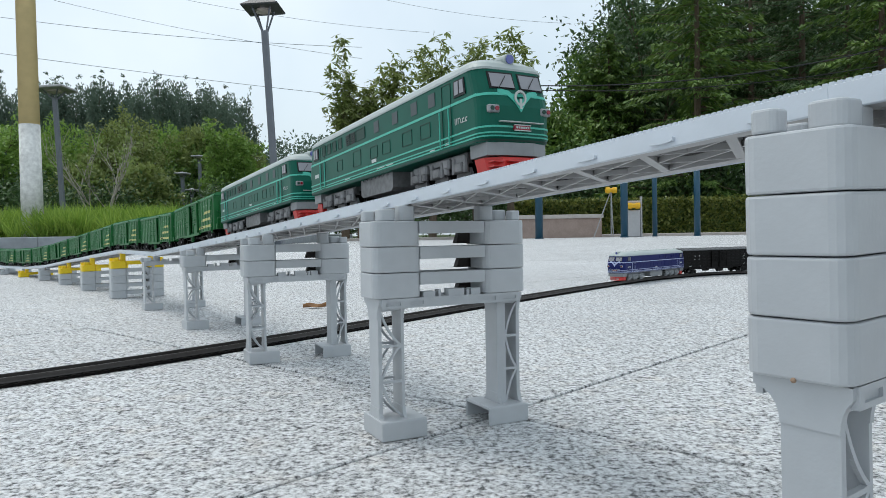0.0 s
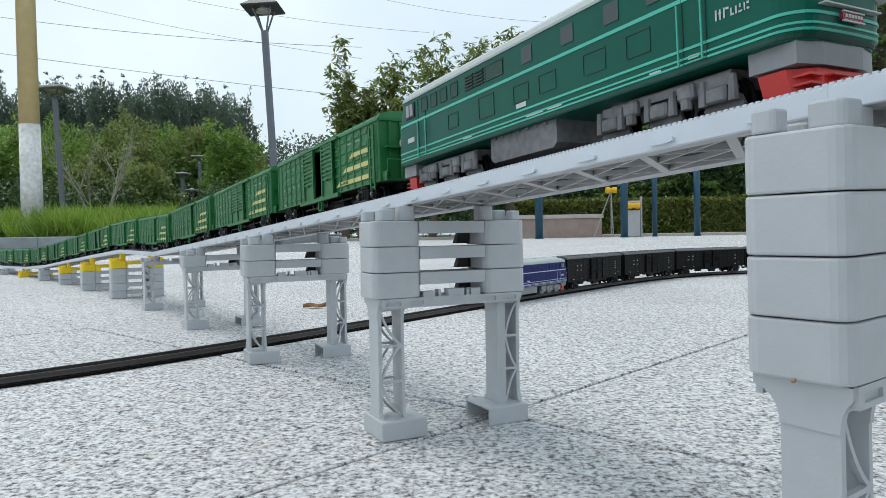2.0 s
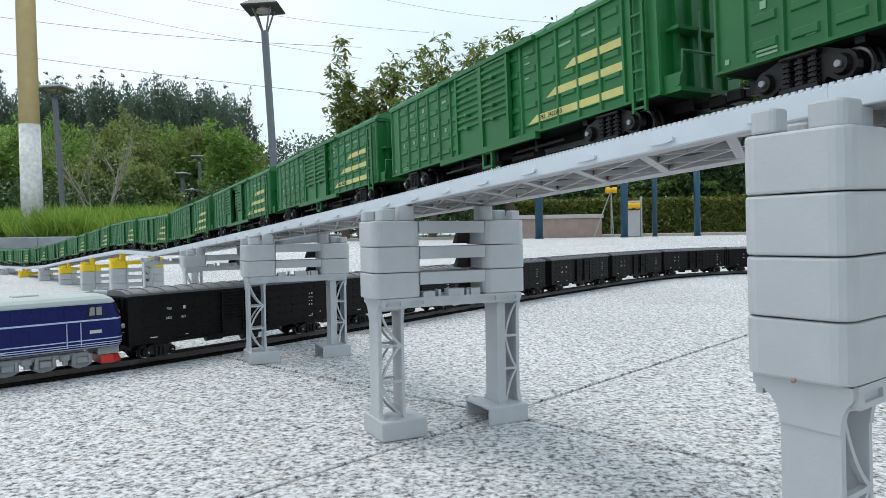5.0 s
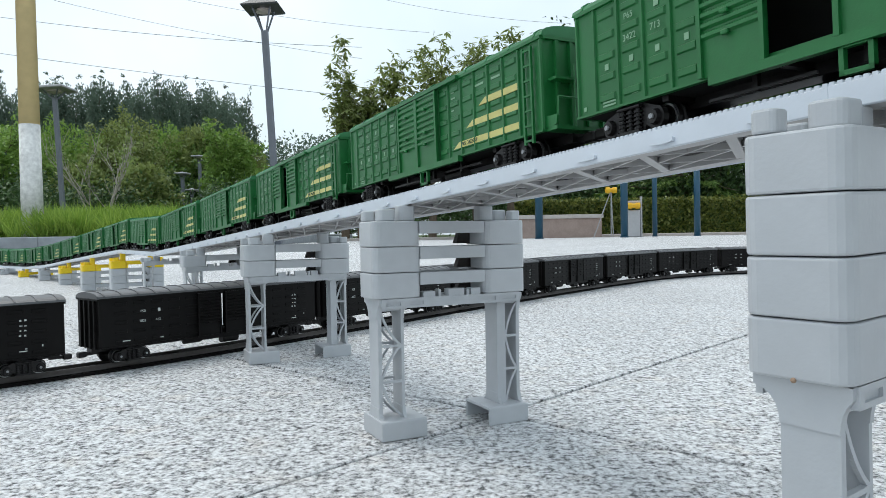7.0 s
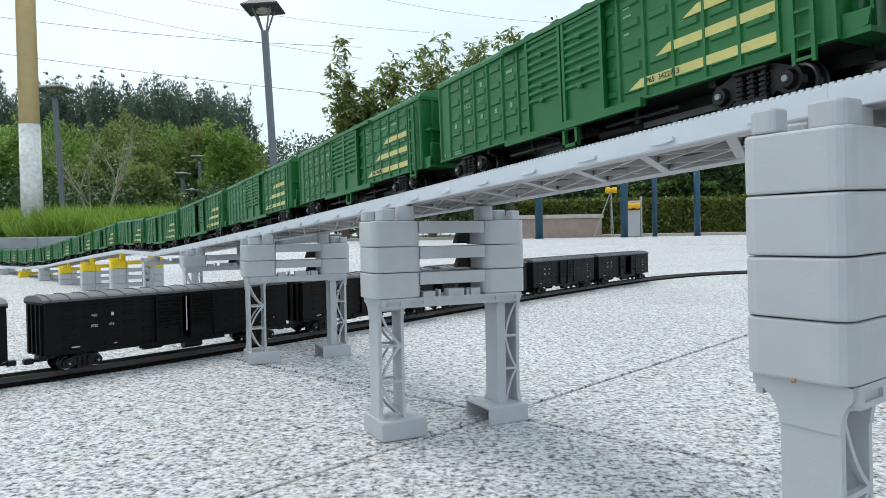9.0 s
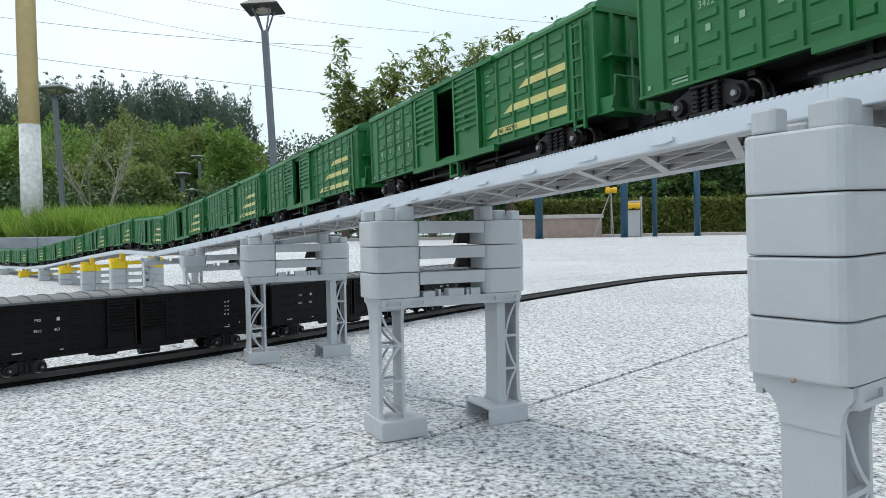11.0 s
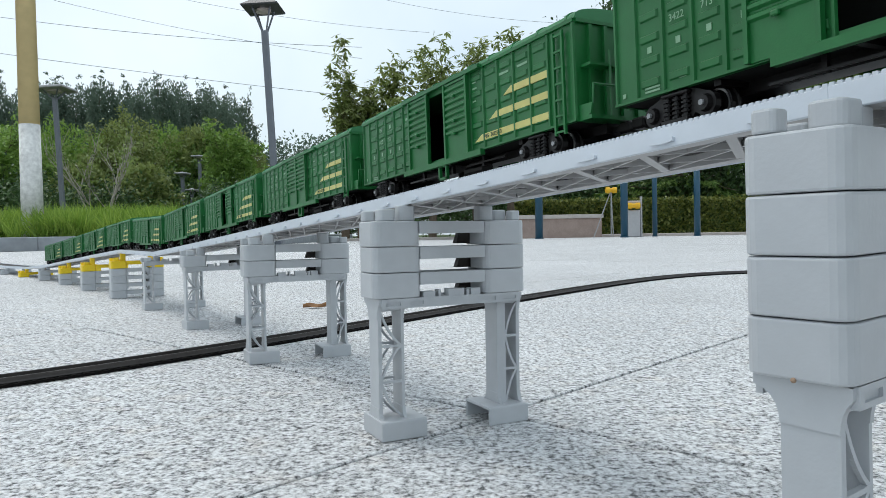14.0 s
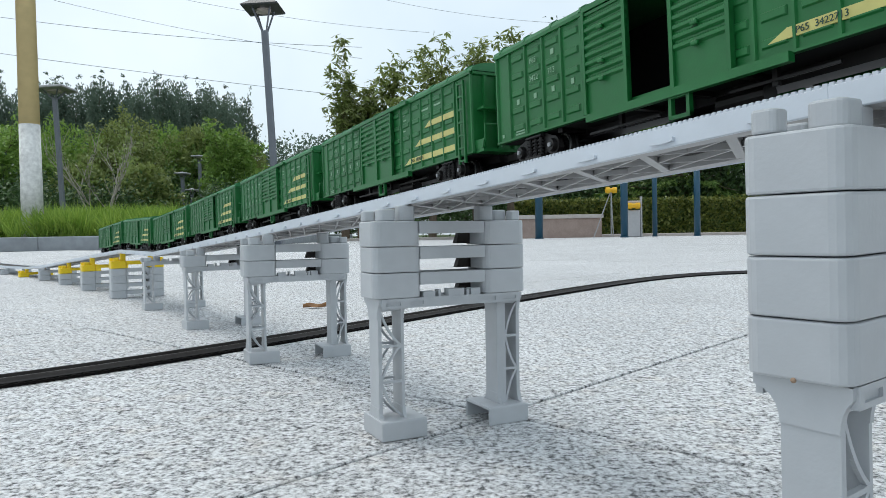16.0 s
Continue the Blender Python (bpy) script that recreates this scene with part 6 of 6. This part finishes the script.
post(1.664, 12, 1.653, 0.066)
post(3.083, 11.8, 1.55, 0.061)
post(3.906, 12.8, 1.6, 0.044)
post(4.503, 12.3, 1.55, 0.054)
# trainer with yellow rollers
e = thing("exercise_machine", "grey exercise machine with yellow rollers", "exercise equipment")
x, y = 3.398, 12.5
bm = bmesh.new()
rbox(bm, x - 0.10, x + 0.13, y - 0.1, y + 0.1, 0, 0.485, 0.02, 2)
part("cabinet", bm, M_STAIN, e)
bm = bmesh.new()
rbox(bm, x - 0.12, x + 0.15, y - 0.12, y + 0.12, 0.607, 0.647, 0.01, 2)
part("lid", bm, M_CAP, e)
bm = bmesh.new()
cyl(bm, (x + 0.17, y, 0), (x + 0.17, y, 0.726), 0.022, seg=10)
part("upright", bm, M_STAIN, e)
bm = bmesh.new()
zr = 0.556
for o in (-0.075, 0.075):
    cyl(bm, (x + o - 0.035, y - 0.13, zr), (x + o + 0.035, y - 0.13, zr), 0.055, seg=14)
cyl(bm, (x - 0.11, y - 0.13, zr), (x + 0.11, y - 0.13, zr), 0.042, seg=14)
part("roller", bm, M_YPAINT, e, "yellow roller")
e = thing("exercise_machine", "yellow roller on slanted grey legs", "exercise equipment")
x, y, zr = 3.057, 12.6, 0.852
bm = bmesh.new()
for o in (-0.06, 0.06):
    cyl(bm, (x + o - 0.035, y, zr), (x + o + 0.035, y, zr), 0.055, seg=14)
cyl(bm, (x - 0.09, y, zr), (x + 0.09, y, zr), 0.042, seg=14)
part("roller", bm, M_YPAINT, e, "yellow roller")
for dx in (-0.30, 0.02, 0.06):
    bm = bmesh.new()
    tube(bm, [Vector((x, y, zr)), Vector((x + dx * 0.5, y + 0.05, zr * 0.5)), Vector((x + dx, y + 0.1, 0))], 0.010, 8)
    part("leg", bm, M_STAIN, e)

# ---- concrete pole and park lamps ----
e = thing("utility_pole", "concrete pole painted ochre above and flaking white below", "utility pole", m=pose(-4.685, 7.96, 0.0, 0, -0.25, 0))
bm = bmesh.new()
zc = 1.434
cyl(bm, (0, 0, 0.1), (0, 0, zc), 0.116, 0.108, 28)
part("lower_shaft", bm, M_POLEW, e, "flaking white paint", True)
bm = bmesh.new()
cyl(bm, (0, 0, zc), (0, 0, 7.0), 0.107, 0.082, 28)
part("upper_shaft", bm, M_OCHRE, e, "ochre paint", True)


def park_lamp(x, y, z, post_h, cap_w, w, lean, label, flat=False):
    e = thing("street_lamp", label, "street lamp", "park lamps", pose(x, y, z, 0, lean, 0))
    bm = bmesh.new()
    vbox(bm, -w / 2, w / 2, -w / 2, w / 2, -0.1, post_h, w * 0.2)
    for s in (-1, 1):
        box(bm, -w * 0.12, w * 0.12, s * w * 0.5 - 0.004, s * w * 0.5 + 0.004, 0.2, post_h - 0.05)
    part("post", bm, M_POST, e, "grey square post")
    r = cap_w / 2
    zc = post_h + (0.30 if not flat else 0.14)
    for s, t in ((-1, -1), (-1, 1), (1, -1), (1, 1)):
        bm = bmesh.new()
        cyl(bm, (s * w * 0.3, t * w * 0.3, post_h - 0.02), (s * r * 0.48, t * r * 0.48, zc + 0.01), 0.014, seg=6)
        part("strut", bm, M_POST, e)
    bm = bmesh.new()
    if flat:
        rbox(bm, -r, r, -r, r, zc, zc + 0.05, 0.015, 2)
        cyl(bm, (0, 0, zc + 0.05), (0, 0, zc + 0.09), r * 0.6, r * 0.1, 16)
    else:
        sq = lambda q, zz: [(q, q, zz), (-q, q, zz), (-q, -q, zz), (q, -q, zz)]
        loft(bm, [sq(r * 0.96, zc), sq(r, zc + 0.012), sq(r, zc + 0.022), sq(r * 0.30, zc + 0.16), sq(r * 0.27, zc + 0.19)])
    part("cap", bm, M_STAIN if flat else M_LAMPCAP, e, "pale metal cap" if flat else "dark metal cap")
    bm = bmesh.new()
    cyl(bm, (0, 0, zc - 0.03), (0, 0, zc + 0.002), r * 0.42, seg=16)
    part("diffuser", bm, M_CAP, e, "pale diffuser")
    return e


park_lamp(-2.356, 10, 0, 3.054, 0.52, 0.092, -2.6, "tall grey park lamp with a square pyramid cap")
park_lamp(-7.060, 13, 0.2, 2.763 - 0.2, 0.60, 0.078, -2.6, "grey park lamp with a flat wide cap", True)
park_lamp(-8.932, 24, 0, 2.19, 0.44, 0.11, 0, "small grey park lamp beyond the shrubs", True)
park_lamp(-8.62, 24, 0, 1.62, 0.36, 0.09, 0, "small grey park lamp beyond the shrubs", True)
park_lamp(-9.368, 27, 0, 3.117, 0.52, 0.12, 0, "small grey park lamp beyond the shrubs", True)

# ---- overhead cables ----
for k, (p, q, r, m) in enumerate((((-19.293, 30.0, 9.812), (-3.343, 30.0, 8.195), 0.011, 0), ((-17.332, 30.0, 10.645), (-3.352, 30.0, 7.713), 0.008, 0), ((-19.34, 30.0, 8.272), (7.4, 29.2, 4.75), 0.011, 0), ((-11.527, 30.0, 10.499), (-0.424, 30.0, 8.772), 0.007, 0), ((-2.817, 30.0, 10.328), (5.638, 30.0, 9.055), 0.007, 0), ((2.212, 16.0, 3.475), (10.887, 16.0, 4.358), 0.014, 1), ((2.21, 16.0, 3.372), (12.4, 17.2, 4.36), 0.010, 1))):
    p, q = Vector(p), Vector(q)
    bm = bmesh.new()
    pts = []
    for i in range(13):
        f = i / 12
        s = p.lerp(q, f * 1.0)
        s.z -= (0.20 if m == 0 else 0.30) * 4 * f * (1 - f)
        pts.append(s)
    tube(bm, pts, r, 5)
    tagged(part("overhead_cable", bm, (M_WIREG, M_WIRE)[m]), "thin overhead cable against the sky" if m == 0 else "black overhead cable before the trees", "cable", "overhead cables")

# ---- dry leaf on the paving ----
bm = bmesh.new()
n = 9
rows = []
for i in range(n):
    f = i / (n - 1)
    w = 0.0085 * math.sin(math.pi * min(1, f * 1.02 + 0.02)) ** 0.8 + 0.0003
    x = -0.020 + 0.040 * f
    zl = 0.0035 + 0.002 * math.sin(7 * f) + 0.003 * f * f
    rows.append([(x, -w, zl + 0.0022 * math.sin(9 * f + 1)), (x, -w * 0.5, zl * 0.6), (x, 0, zl * 0.35), (x, w * 0.5, zl * 0.7), (x, w, zl + 0.0028)])
    rows[-1] = rows[-1] + [(p[0], p[1], p[2] + 0.0004) for p in rows[-1][::-1]]
loft(bm, rows)
tube(bm, [Vector((0.019, 0, 0.004)), Vector((0.026, 0.002, 0.003)), Vector((0.029, 0.001, 0.0008))], 0.0006, 5)
ob = tagged(part("fallen_leaf", bm, M_DRY), "curled brown dry leaf lying on the granite", "leaf")
ob.matrix_basis = pose(-0.1801, 0.9712, 0.0002, 0, 0, 8) @ Matrix.Scale(0.85, 4)


# ---- slabs of the plaza ----
pav_bm = bmesh.new()
near, far_cells = [], []
for i in range(-46, 47):
    for j in range(-46, 47):
        c = GRID @ Vector(((i + 0.5) * 0.6, (j + 0.5) * 0.6, 0))
        if -8 < c.x < 9.5 and -7.5 < c.y < 13.6 and not (c.x < -2.4 and c.y > 7.3):
            (near if -2.6 < c.x < 3.4 and -0.8 < c.y < 13 and abs(c.x) < 1.0 + 0.62 * max(c.y, 0) else far_cells).append((c.y, i, j))
near.sort()
far_cells += near[295:]
near = near[:295]
for _, i, j in far_cells:
    slab_mesh(pav_bm, i * 0.6, j * 0.6)
pavement = tagged(part("pavement", pav_bm, M_SLAB), "pale speckled granite plaza paving with thin joints", "pavement", kind="structure")
pavement.matrix_basis = GRID
bm = bmesh.new()
slab_mesh(bm, 0, 0)
slab_me = part("slab", bm, M_SLAB)
me = slab_me.data
bpy.data.objects.remove(slab_me)
for _, i, j in near:
    child("slab", me, pavement, pose(i * 0.6, j * 0.6, random.uniform(-0.0004, 0.0002)))

motions()
